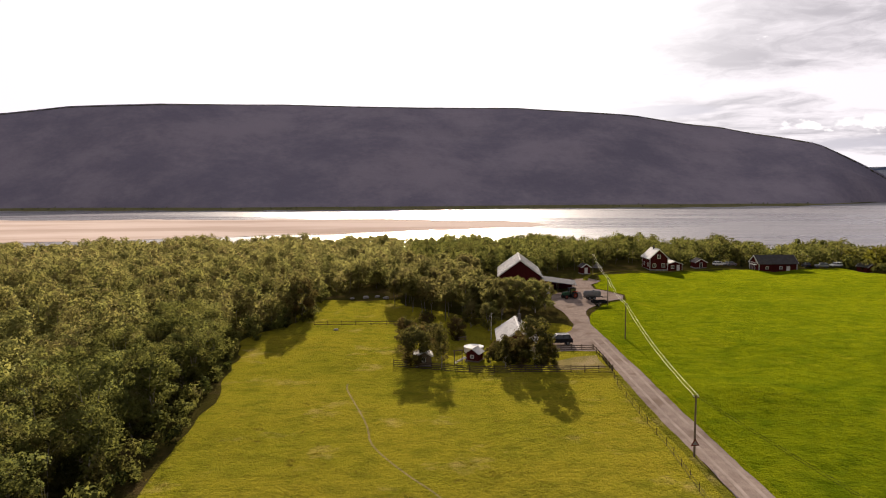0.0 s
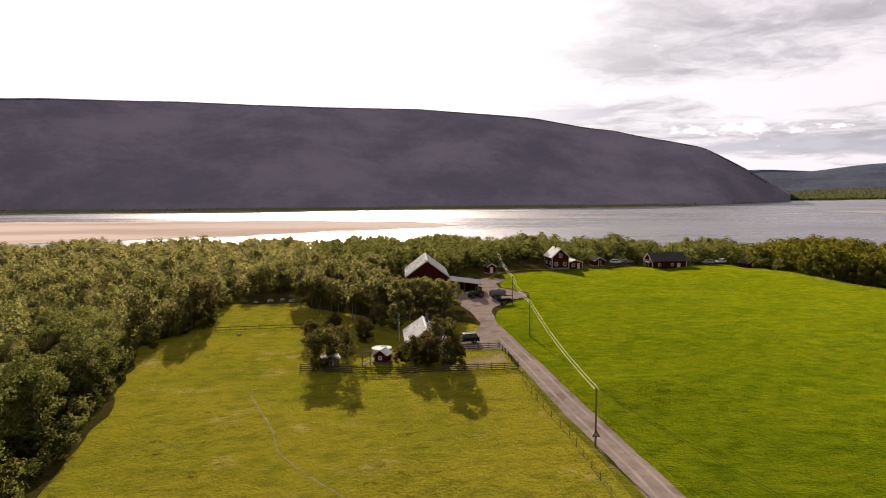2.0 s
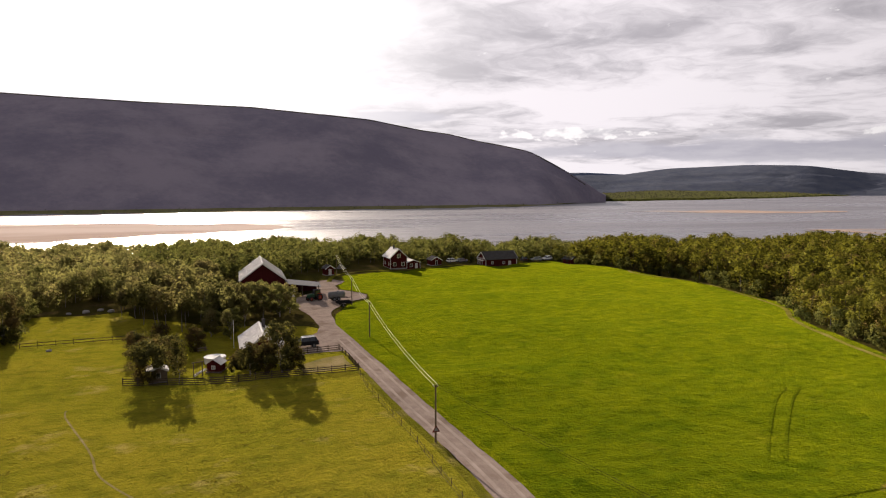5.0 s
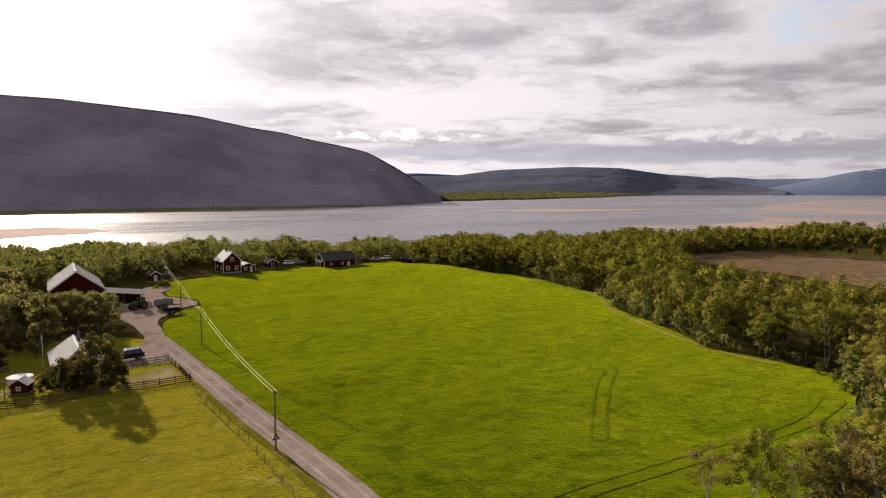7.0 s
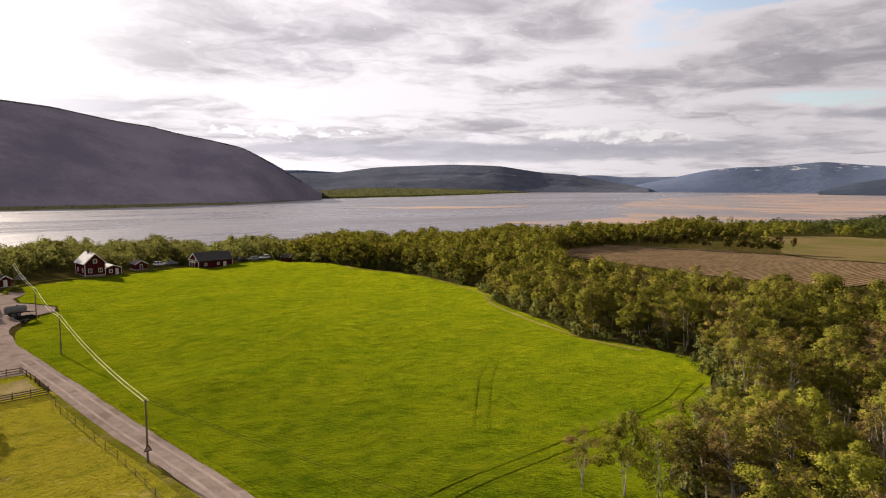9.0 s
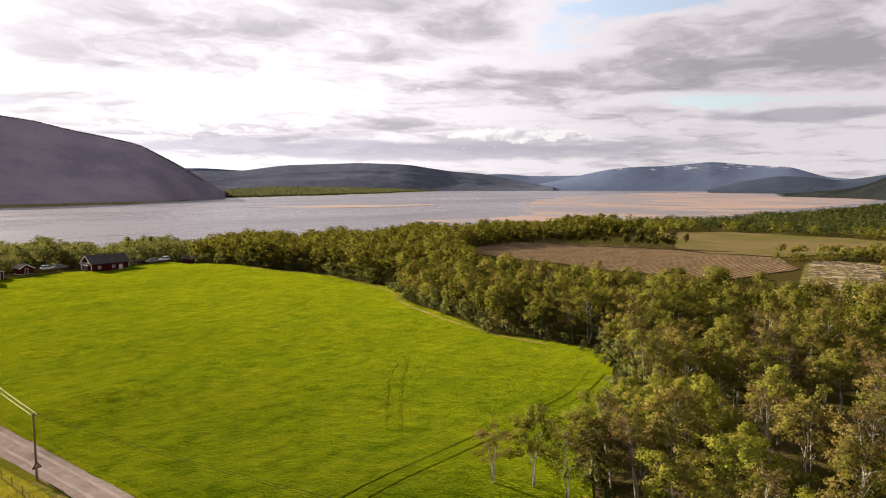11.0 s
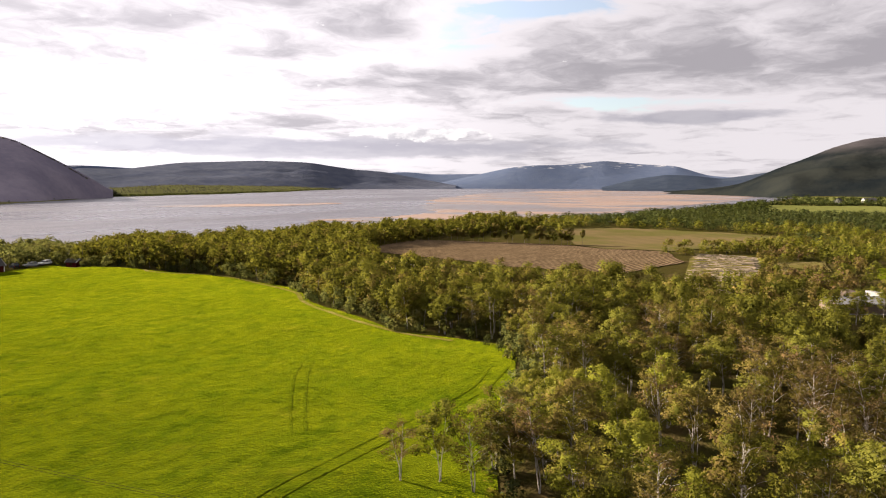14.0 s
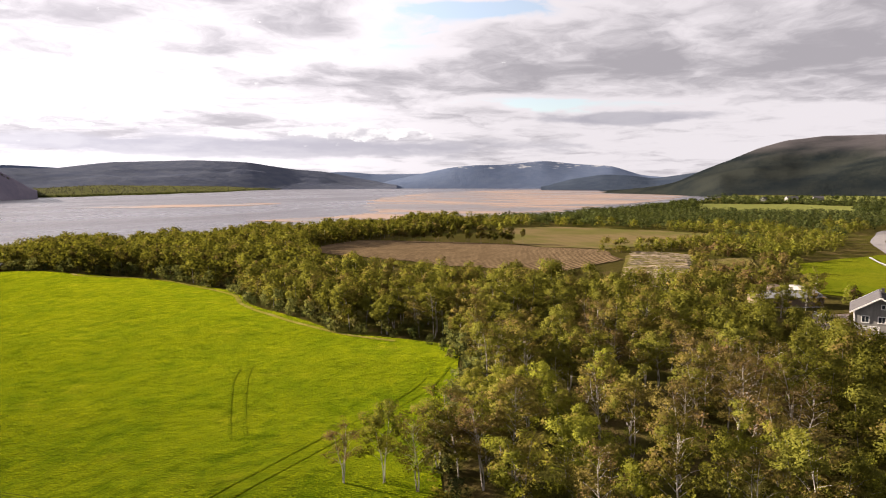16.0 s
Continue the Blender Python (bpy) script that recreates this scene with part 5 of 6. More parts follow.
def chimney(h, x, y, z0, z1):
    c = boxed("chimney", x, y, (z0 + z1) / 2, 0.55, 0.55, z1 - z0, M_SLATE, h, "dark plastered chimney", 0.02)
    boxed("cap", x, y, z1 + 0.04, 0.68, 0.68, 0.09, M_SLATE, c)


def door(h, x, y, w, hgt, side, mat=None, label="white boarded door"):
    m = pose(x, y, hgt / 2 + 0.1, 0, 0, (0, 180, -90, 90)[side])
    bm = bmesh.new()
    for s in (-1, 1):
        box(bm, s * w / 2, -0.03, 0, 0.12, 0.12, hgt, m)
    box(bm, 0, -0.03, hgt / 2, w + 0.24, 0.12, 0.12, m)
    frame_ob = part("door_frame", bm, M_WHITE, h, "white door frame")
    boxed("door", 0, 0.0, 0, w, 0.06, hgt, mat or M_WHITE, frame_ob, label, 0, m)
    boxed("door_handle", w * 0.36, -0.06, 0, 0.12, 0.05, 0.05, M_STEEL, frame_ob, "metal handle", 0, m)


# big red barn with a lean-to
barn = house("barn", 24.1, 202, -5, 11.6, 21, 4.4, 8.7, "large red wooden barn with a pale metal roof", "barn", None, M_TIN, M_WHITE, 0.9, 0.5)
for q in (-2.4, 2.4):
    window(barn, q, -10.53, 2.0, 0.9, 0.8, 0)
door(barn, 0, -10.53, 2.8, 2.8, 0, M_RED, "wide red barn door")
for q in (-6, -1, 4):
    window(barn, 5.83, q, 2.0, 0.9, 0.7, 3)
lean = thing("machine_shelter", 33.6, 190.5, -8, "open timber machine shelter with a grey sloping roof", "shelter")
boxed("roof", 0, 0, 3.1, 9.5, 10, 0.14, M_STEEL, lean, "grey corrugated roof", 0.02, pose(0, 0, 0, 0, 7, 0))
for sx in (-4.3, 0, 4.3):
    for sy in (-5.5, 5.5):
        boxed("post", sx, sy, 1.5, 0.18, 0.18, 3.3, M_TIMBER, lean)
boxed("back_wall", 0, 5.7, 1.4, 9, 0.12, 2.9, M_RED, lean)
boxed("side_wall", -4.4, 0, 1.6, 0.12, 11, 3.3, M_RED, lean)
boxed("white_door", -2.6, -5.6, 1.2, 1.5, 0.1, 2.3, M_WHITE, lean, "white painted door")

# cottage in the garden
cottage = house("cottage", 14.6, 125.0, -3, 6.8, 12, 2.4, 4.7, "low garden cottage with a shining pale metal roof", "cottage", M_RED, M_TIN, M_WHITE, 0.6)
chimney(cottage, 0.6, 2.5, 4.2, 6.0)
for q in (-1.8, 1.8):
    window(cottage, q, -6.03, 1.5, 1.1, 1.0, 0)
for q in (-4, 0, 4):
    window(cottage, -3.43, q, 1.5, 1.2, 1.0, 2)
door(cottage, 3.43, 1, 0.9, 2.0, 3)

# red farmhouse
farm = house("farmhouse", 78.5, 245, 0, 6.4, 9.0, 4.2, 7.2, "red wooden farmhouse with white trim and pale roof", "house", None, M_TIN, M_WHITE)
corners(farm, 6.4, 9.0, 4.2)
chimney(farm, -0.3, 0.5, 6.4, 8.3)
for q in (-1.6, 1.6):
    window(farm, q, -4.53, 1.6, 1.1, 1.3, 0)
window(farm, 0, -4.53, 4.7, 1.1, 1.3, 0)
for q in (-2.5, 2.0):
    window(farm, -3.23, q, 1.7, 1.0, 1.2, 2)
wing = thing("farmhouse_wing", 84.2, 243.5, 0, "low red side wing with a pale flat-pitched roof", "wing")
part("wall", gable_walls(5.0, 6.0, 2.5, 3.3), M_RED, wing)
roof(wing, 5.0, 6.0, 2.5, 3.3, M_TIN, 0.4, 0.12, M_WHITE)
window(wing, -0.8, -3.03, 1.4, 1.0, 1.1, 0)
door(wing, 1.2, -3.03, 0.9, 2.0, 0)
boxed("porch_post", 2.7, -2.9, 1.2, 0.14, 0.14, 2.4, M_WHITE, wing, "white porch post")

# long red outbuilding with a dark roof
long_barn = house("outbuilding", 119.4, 240.6, 90, 7.0, 13.4, 3.2, 5.7, "long red outbuilding with a dark roof and white trim", "outbuilding", None, M_SLATE, M_WHITE)
corners(long_barn, 7.0, 13.4, 3.2)
for q in (-3.9, 1.0):
    window(long_barn, -3.53, -q, 1.7, 0.9, 0.9, 2)
door(long_barn, -3.53, -3.6, 1.1, 2.1, 2)
window(long_barn, -1.6, 6.73, 3.6, 0.9, 0.9, 1)
boxed("balcony", 0, 7.2, 2.6, 4.5, 0.9, 0.12, M_WHITE, long_barn, "white gable balcony")
for q in (-2.1, -0.7, 0.7, 2.1):
    boxed("balcony_post", q, 7.55, 1.6, 0.1, 0.1, 3.8, M_WHITE, long_barn, "white post")
boxed("balcony_rail", 0, 7.55, 3.4, 4.5, 0.08, 0.1, M_WHITE, long_barn, "white rail")

shed = house("shed", 95.0, 246.5, 0, 4.2, 4.6, 2.0, 3.2, "small red shed with white gable boards", "shed", None, M_SLATE, M_WHITE, 0, 0.3)
door(shed, 0, -2.33, 0.9, 1.8, 0, M_SLATE, "dark shed door")
hut = house("hut", 49.6, 229.5, 10, 3.0, 3.0, 2.3, 3.3, "tiny red hut with a white door and dark roof", "hut", None, M_SLATE, M_WHITE, 0, 0.3)
door(hut, 0, -1.53, 0.9, 1.9, 0)
cone = thing("tepee", 58.3, 248.0, 0, "pale grey canvas tepee tent", "tent")
cylinder("canvas", (0, 0, 0), (0, 0, 1.9), 2.1, 0.12, 12, M_GREYWALL, cone)
cylinder("pole", (0, 0, 1.85), (0.1, 0, 2.2), 0.06, 0.05, 6, M_TIMBER, cone)
far_shed = house("shed", 150.0, 236.5, 20, 3.6, 4.0, 2.0, 3.0, "small dark red shed at the wood's edge", "shed", None, M_SLATE, M_WHITE, 0, 0.3)

# grey house to the east
grey = house("grey_house", 160.6, -24.9, -97, 8.6, 11.0, 4.9, 7.6, "grey wooden house with a slate roof and white corners", "house", M_GREYWALL, M_SLATE, M_WHITE, 0, 0.8)
corners(grey, 8.6, 11.0, 4.9)
for q in (-2.4, 0.4):
    window(grey, q, -5.53, 3.2, 1.3, 1.3, 0)
window(grey, 0.8, -5.53, 5.8, 1.2, 0.9, 0)
for q in (-3, 0, 3):
    window(grey, -4.33, q, 3.2, 1.2, 1.3, 2)
chimney(grey, 0.5, 1.5, 6.8, 8.6)
porch = thing("porch", 154.2, -27.4, -97, "brown boarded porch on the house front", "porch")
part("wall", gable_walls(2.6, 2.4, 2.6, 3.3, 0.1), M_TIMBER, porch)
roof(porch, 2.6, 2.4, 2.6, 3.3, M_SLATE, 0.25, 0.1)
deck = thing("terrace", 153.6, -21.8, -97, "white-railed timber terrace on crossed supports", "terrace")
boxed("deck", 0, 0, 1.5, 4.4, 2.4, 0.14, M_TIMBER, deck)
for q in (-2.1, -0.7, 0.7, 2.1):
    boxed("post", q, -1.15, 1.25, 0.12, 0.12, 2.6, M_WHITE, deck, "white post")
for z in (1.9, 2.2, 2.5):
    boxed("rail", 0, -1.2, z, 4.4, 0.05, 0.1, M_WHITE, deck, "white rail")
for s in (-1, 1):
    boxed("brace", s * 1.0, -1.1, 0.7, 1.9, 0.08, 0.1, M_WHITE, deck, "white crossed brace", 0, pose(0, 0, 0) @ Matrix.Translation((s * 1.0, -1.1, 0.7)) @ pose(0, 0, 0, 0, s * 38, 0) @ Matrix.Translation((-s * 1.0, 1.1, -0.7)))
caravan = thing("caravan", 202, -12.8, 35, "white caravan parked behind the old barn", "caravan")
boxed("body", 0, 0, 1.5, 5.0, 2.2, 2.2, M_DULL, caravan, "", 0.2)
boxed("window", 0.4, -1.11, 1.8, 1.6, 0.04, 0.6, M_GLASS, caravan, "dark window")
for s in (-1, 1):
    cylinder("wheel", (0, s * 1.0 - 0.12, 0.33), (0, s * 1.0 + 0.12, 0.33), 0.34, 0.34, 16, M_RUBBER, caravan)
boxed("drawbar", 3.1, 0, 0.5, 1.4, 0.12, 0.12, M_STEEL, caravan)
crate = thing("container", 199, -7.5, 25, "rusty brown storage container behind the old barn", "container")
boxed("body", 0, 0, 1.4, 6, 2.4, 2.6, M_FENCE, crate, "", 0.04)
for q in np.arange(-2.7, 2.8, 0.6):
    boxed("rib", q, -1.22, 1.4, 0.12, 0.05, 2.4, M_TIMBER, crate)
skiff = thing("boat", 172.5, -15.5, 40, "small white rowing boat turned over on the drive", "boat")
v, f = tube([(x, 0, 0.3) for x in (-2.0, -1.7, -0.8, 0.4, 1.4, 2.1)], [0.35, 0.6, 0.72, 0.7, 0.45, 0.06], 14)
hull = part("hull", quick_mesh("hull", [(a, b, max(c * 0.8, 0.02)) for a, b, c in v], f, True), M_DULL, skiff)
boxed("keel", 0, 0, 0.84, 3.4, 0.06, 0.08, M_WHITE, skiff)
old = house("old_barn", 186, -9, 30, 8, 15, 2.4, 3.4, "old low barn with a patched rusty grey roof", "barn", M_TIMBER, M_STEEL, None, 0.9, 0.3)
for x, y, t, s in ((1190, -60, 20, 1.4), (1150, -20, 70, 1.0), (1240, -100, 10, 1.2), (1650, 60, 0, 1.2)):
    house("far_house", x, y, t, 9 * s, 12 * s, 4.5, 8.0, "small far white farmhouse on the plain", "house", M_DULL, M_SLATE)

# ---- poles and wires ----
POLES = [(28.2, 72.8), (36.4, 130.6), (42.2, 167.8), (51.5, 225)]


def power_pole(x, y, height, label):
    p = thing("power_pole", x, y, 0, label, "pole", "poles along the road")
    cylinder("mast", (0, 0, -0.5), (0, 0, height), 0.13, 0.09, 10, M_TIMBER, p)
    boxed("crossarm", 0, 0, height - 0.25, 0.62, 0.09, 0.09, M_TIMBER, p)
    for s in (-0.25, 0.25):
        cylinder("insulator", (s, 0, height - 0.2), (s, 0, height - 0.02), 0.05, 0.04, 8, M_WHITE, p, "white insulator")
    return p


for k, (x, y) in enumerate(POLES):
    power_pole(x, y, 7.0, "brown wooden power pole with a triangular sign" if k == 0 else "brown wooden power pole beside the gravel road")


def wire(a, b, sag, off):
    pts = [(a[0] + (b[0] - a[0]) * f + off, a[1] + (b[1] - a[1]) * f, a[2] + (b[2] - a[2]) * f - sag * 4 * f * (1 - f)) for f in np.linspace(0, 1, 15)]
    v, f = tube(pts, [0.018] * 15, 6)
    me = quick_mesh("power_line", v, f, True)
    tagged(part("power_line", me, M_WIRE), "thin overhead wire in a pale backlit colour between two poles", "wire", "overhead wires")


for a, b in zip(POLES, POLES[1:]):
    za, zb = float(ground_z(*a)) + 7.02, float(ground_z(*b)) + 7.02
    for off in (-0.25, 0.25):
        wire((*a, za), (*b, zb), 0.9, off)

# the line goes on to a last pole beside the wood
power_pole(41.5, 1.0, 7.0, "brown wooden power pole at the edge of the wood")
for off in (-0.2, 0.2):
    pts = [(28.2 + 13.3 * f + off, 72.8 - 71.8 * f, 7.02 - 4.4 * f * (1 - f)) for f in np.linspace(0, 1, 21)]
    v, f = tube(pts, [0.011] * 21, 6)
    # Same wire seen away from the backlight, so coloured dark.
    tagged(part("power_line", quick_mesh("power_line", v, f, True), M_RUBBER), "thin overhead wire in a dark unlit colour above the hayfield", "wire", "overhead wires")

sign = thing("warning_sign", 28.2, 72.64, 0, "triangular road warning sign on the power pole", "sign")


def triangle(name, r, y0, y1, mat, parent, label):
    bm = bmesh.new()
    tri = [bm.verts.new((r * math.cos(radians(90 + 120 * q)), y, 1.6 + r * math.sin(radians(90 + 120 * q)))) for y in (y0, y1) for q in range(3)]
    bm.faces.new(tri[:3])
    bm.faces.new(tri[3:][::-1])
    for q in range(3):
        bm.faces.new((tri[q], tri[q + 3], tri[(q + 1) % 3 + 3], tri[(q + 1) % 3]))
    bmesh.ops.recalc_face_normals(bm, faces=bm.faces[:])
    return part(name, bm, mat, parent, label)


plate = triangle("plate", 0.56, -0.02, 0.02, M_SIGN, sign, "dull red triangular border")
triangle("panel", 0.34, -0.026, -0.021, M_DULL, plate, "pale inner panel")

# ---- fences ----


def rail_fence(line, gap, rails, height, label, post_w=0.11, mat=None, rail_h=0.12):
    """A fence of posts with boards between them."""
    f = thing("fence", line[0][0], line[0][1], 0, label, "fence", z=0.0)
    ox, oy = line[0]
    for (ax, ay), (bx, by) in zip(line, line[1:]):
        n_p = max(1, round(math.hypot(bx - ax, by - ay) / gap))
        turn = math.degrees(math.atan2(by - ay, bx - ax))
        for q in range(n_p + 1):
            x, y = ax + (bx - ax) * q / n_p, ay + (by - ay) * q / n_p
            z = float(ground_z(x, y))
            boxed("post", x - ox, y - oy, z + height / 2 - 0.1, post_w, post_w, height + 0.3, mat or M_FENCE, f, "", 0, None)
            if q < n_p:
                mx, my = x + (bx - ax) / n_p / 2, y + (by - ay) / n_p / 2
                for r in range(rails):
                    zz = float(ground_z(mx, my)) + height * (r + 0.75) / rails - 0.1
                    boxed("rail", 0, -0.08, 0, math.hypot(bx - ax, by - ay) / n_p + 0.08, 0.04, rail_h, mat or M_FENCE, f, "", 0, pose(mx - ox, my - oy, zz, 0, 0, turn))
    return f


rail_fence([(-7.5, 111.6), (3, 108.8), (9, 107.6), (19, 107.2), (27.9, 106.9)], 2.4, 4, 1.25, "dark weathered timber rail fence round the garden")
rail_fence([(27.9, 106.9), (28.3, 115), (28.4, 122.6)], 2.4, 2, 1.05, "low timber fence beside the road")
rail_fence([(20.5, 122.6), (28.2, 122.8)], 2.2, 3, 1.1, "timber rail fence by the parking place")
rail_fence([(27.6, 106.5), (26.3, 96), (26.3, 87), (26.2, 76), (25.4, 64), (24.4, 45)], 3.2, 2, 1.0, "thin wire pasture fence along the road", 0.045, None, 0.006)
rail_fence([(-27, 146), (-18, 146), (-8, 146.5)], 3.0, 2, 1.1, "grey timber fence across the pasture", 0.1)

# ---- tracks and small ground marks ----
for line in ([(60.5, 54.5), (63.5, 57.2), (70.6, 63.4), (79.3, 70.4), (85.4, 74.2)], [(61.9, 53.4), (64.9, 56.0), (71.8, 61.9), (81.0, 69.2), (86.8, 73.0)],
             [(44, 43.5), (50, 43.6), (58, 43), (72, 42.4), (88, 41.8), (100, 43.5)], [(44, 45.6), (50, 45.7), (58, 45.1), (72, 44.5), (88, 43.9), (100, 46.5)]):
    ribbon("wheel_rut", line, 0.40, M_RUT, 0.075, "flattened darker wheel rut in the hayfield", "rut", 2.0)
ribbon("footpath", [(-13.8, 102), (-13.6, 98.9), (-10.2, 87.5), (-8.8, 82), (-7.7, 76.7), (-3.4, 68.8), (0, 63.5), (3, 57)], 0.24, M_STRAW, 0.05, "narrow trodden earth path across the pasture", "path", 1.5)

# ---- vehicles ----


def wheel(parent, x, y, r, w, rim_mat):
    """A wheel on an axle along y: a rounded tyre and a rim with a hub."""
    prof = [(r * 0.62, -w / 2), (r * 0.93, -w / 2), (r, -w * 0.32), (r, w * 0.32), (r * 0.93, w / 2), (r * 0.62, w / 2)]
    bm = bmesh.new()
    loops = []
    for q in range(20):
        a = 2 * math.pi * q / 20
        loops.append([bm.verts.new((x + pr * math.cos(a), y + py, r + pr * math.sin(a))) for pr, py in prof])
    for q in range(20):
        for k in range(6):
            bm.faces.new((loops[q][k], loops[q][(k + 1) % 6], loops[(q + 1) % 20][(k + 1) % 6], loops[(q + 1) % 20][k]))
    bmesh.ops.recalc_face_normals(bm, faces=bm.faces[:])
    tyre = part("wheel", bm, M_RUBBER, parent, "black rubber tyre")
    cylinder("rim", (x, y - w * 0.36, r), (x, y + w * 0.36, r), r * 0.64, r * 0.64, 16, rim_mat, tyre)
    cylinder("hub", (x, y - w * 0.42, r), (x, y + w * 0.42, r), r * 0.18, r * 0.18, 10, M_STEEL, tyre)


def shell(profile, half, tuck=0.0, bevel=0.08):
    """A body from its side outline (x, z): extruded across y, narrower above, with rounded edges."""
    bm = bmesh.new()
    zs = [z for x, z in profile]
    lo, hi = min(zs), max(zs)
    rows = []
    for s in (-1, 1):
        rows.append([bm.verts.new((x, s * (half - tuck * (z - lo) / (hi - lo)), z)) for x, z in profile])
    bm.faces.new(rows[0])
    bm.faces.new(rows[1][::-1])
    k = len(profile)
    for q in range(k):
        bm.faces.new((rows[0][q], rows[1][q], rows[1][(q + 1) % k], rows[0][(q + 1) % k]))
    bmesh.ops.recalc_face_normals(bm, faces=bm.faces[:])
    bmesh.ops.bevel(bm, geom=bm.edges[:], offset=bevel, segments=2, affect="EDGES", profile=0.6)
    return bm


def car(x, y, turn, paint, label, top=None):
    c = thing("car", x, y, turn, label, "car")
    part("body", shell([(-2.35, 0.45), (2.3, 0.45), (2.38, 0.75), (2.25, 1.02), (1.1, 1.12), (-2.3, 1.15), (-2.4, 0.8)], 0.92, 0.05), paint, c)
    cabin = part("cabin", shell([(1.15, 1.08), (0.45, 1.68), (-1.9, 1.72), (-2.25, 1.08)], 0.86, 0.16, 0.05), M_GLASS, c, "dark tinted windows")
    part("roof", shell([(0.5, 1.66), (0.4, 1.74), (-1.85, 1.78), (-1.98, 1.70)], 0.74, 0.03, 0.02), top or paint, cabin)
    part("bonnet", shell([(1.12, 1.10), (1.15, 1.15), (2.2, 1.06), (2.24, 1.0)], 0.84, 0.02, 0.02), top or paint, c)
    for px in (0.45, -0.75, -1.8):
        for s in (-1, 1):
            boxed("pillar", px, s * 0.80, 1.4, 0.09, 0.06, 0.62, paint, cabin, "", 0, None)
    for px in (-1.5, 1.5):
        for py in (-0.86, 0.86):
            wheel(c, px, py, 0.37, 0.24, M_STEEL)
    for s in (-1, 1):
        boxed("headlight", 2.34, s * 0.66, 0.86, 0.1, 0.38, 0.16, M_WHITE, c, "clear headlight", 0.03)
        boxed("tail_light", -2.38, s * 0.74, 0.95, 0.08, 0.22, 0.3, M_ORANGE, c, "red tail light", 0.02)
        boxed("mirror", 0.85, s * 1.02, 1.18, 0.14, 0.2, 0.16, paint, c, "", 0.03)
    boxed("bumper", 2.36, 0, 0.55, 0.16, 1.7, 0.22, M_RUBBER, c, "", 0.04)
    boxed("bumper", -2.4, 0, 0.55, 0.14, 1.7, 0.22, M_RUBBER, c, "", 0.04)
    for s in (-1, 1):
        boxed("roof_rail", -0.7, s * 0.64, 1.84, 2.0, 0.05, 0.05, M_STEEL, c, "metal roof rail")
    return c


M_CAR_GREY = plain("grey_car_paint", rgb(0.22, 0.23, 0.24), rgb(0.20, 0.21, 0.22), 0.25, 2.0, 0.4)
M_CAR_WHITE = plain("white_car_paint", rgb(0.62, 0.62, 0.61), rgb(0.58, 0.58, 0.57), 0.85, 2.0)
M_CAR_BLACK = plain("black_car_paint", rgb(0.008, 0.008, 0.010), rgb(0.011, 0.011, 0.013), 0.2, 2.0)
suv = car(22.9, 128.0, 182, M_BLACK, "black estate car parked beside the cottage", M_CAR_BLACK)
suv.scale = (1.08, 1.08, 1.15)
for x, y, t, paint, label in ((103.5, 249.0, 15, M_CAR_WHITE, "white car parked by the wood"), (108.0, 249.5, 20, M_CAR_GREY, "grey car parked by the wood"),
                              (139.5, 245.5, 170, M_CAR_GREY, "grey car parked at the field edge"), (145.0, 246.0, 190, M_CAR_WHITE, "white car parked at the field edge"), (134.5, 246.5, 80, M_BLACK, "dark car parked under the trees")):
    car(x, y, t, paint, label)

tractor = thing("tractor", 35.0, 178.0, 200, "dark tractor with red wheels and a dark cab roof", "tractor")
part("bonnet", shell([(0.4, 0.9), (2.5, 0.95), (2.55, 1.45), (2.2, 1.7), (0.4, 1.8)], 0.42, 0.06, 0.06), M_GREEN, tractor, "dark green bonnet")
cab = part("cab", shell([(-1.1, 1.0), (0.55, 1.0), (0.4, 2.65), (-1.0, 2.65)], 0.75, 0.1, 0.05), M_GLASS, tractor, "glazed cab")
boxed("cab_roof", -0.3, 0, 2.75, 1.8, 1.6, 0.18, M_BLACK, cab, "dark roof", 0.06)
for px in (-1.0, 0.45):
    for s in (-1, 1):
        boxed("pillar", px, s * 0.7, 1.8, 0.09, 0.09, 1.7, M_BLACK, cab)
for s in (-0.95, 0.95):
    wheel(tractor, -0.7, s, 0.9, 0.5, M_ORANGE)
    wheel(tractor, 1.8, s * 0.9, 0.6, 0.36, M_ORANGE)
    boxed("mudguard", -0.7, s, 1.88, 1.3, 0.55, 0.07, M_ORANGE, tractor, "red mudguard", 0.03)
boxed("chassis", 0.6, 0, 0.75, 3.4, 0.5, 0.45, M_BLACK, tractor, "", 0.05)
cylinder("exhaust", (0.8, 0.5, 1.6), (0.8, 0.5, 2.9), 0.05, 0.05, 8, M_STEEL, tractor)

tank = thing("slurry_tanker", 40.2, 176.2, 4, "grey steel slurry tank on a farm trailer", "tanker")
v, f = tube([(x, 0, 1.55) for x in (-2.35, -2.2, -1.9, 1.9, 2.2, 2.35)], [0.1, 0.6, 0.85, 0.85, 0.6, 0.1], 24)
part("tank", quick_mesh("tank", v, f, True), M_STEEL, tank, "grey galvanised tank")
boxed("chassis", 0.3, 0, 0.72, 5.2, 0.9, 0.16, M_BLACK, tank, "", 0.03)
boxed("drawbar", 3.4, 0, 0.6, 1.6, 0.14, 0.14, M_BLACK, tank)
for px in (-0.9, 0.3):
    for s in (-0.95, 0.95):
        wheel(tank, px, s, 0.5, 0.4, M_STEEL)
cylinder("hatch", (0.4, 0, 2.36), (0.4, 0, 2.56), 0.3, 0.3, 12, M_STEEL, tank)
trailer = thing("tipping_trailer", 40.0, 167.6, 8, "black low tipping trailer standing on the verge", "trailer")
boxed("bed", 0, 0, 0.85, 3.6, 1.9, 0.1, M_BLACK, trailer, "", 0.02)
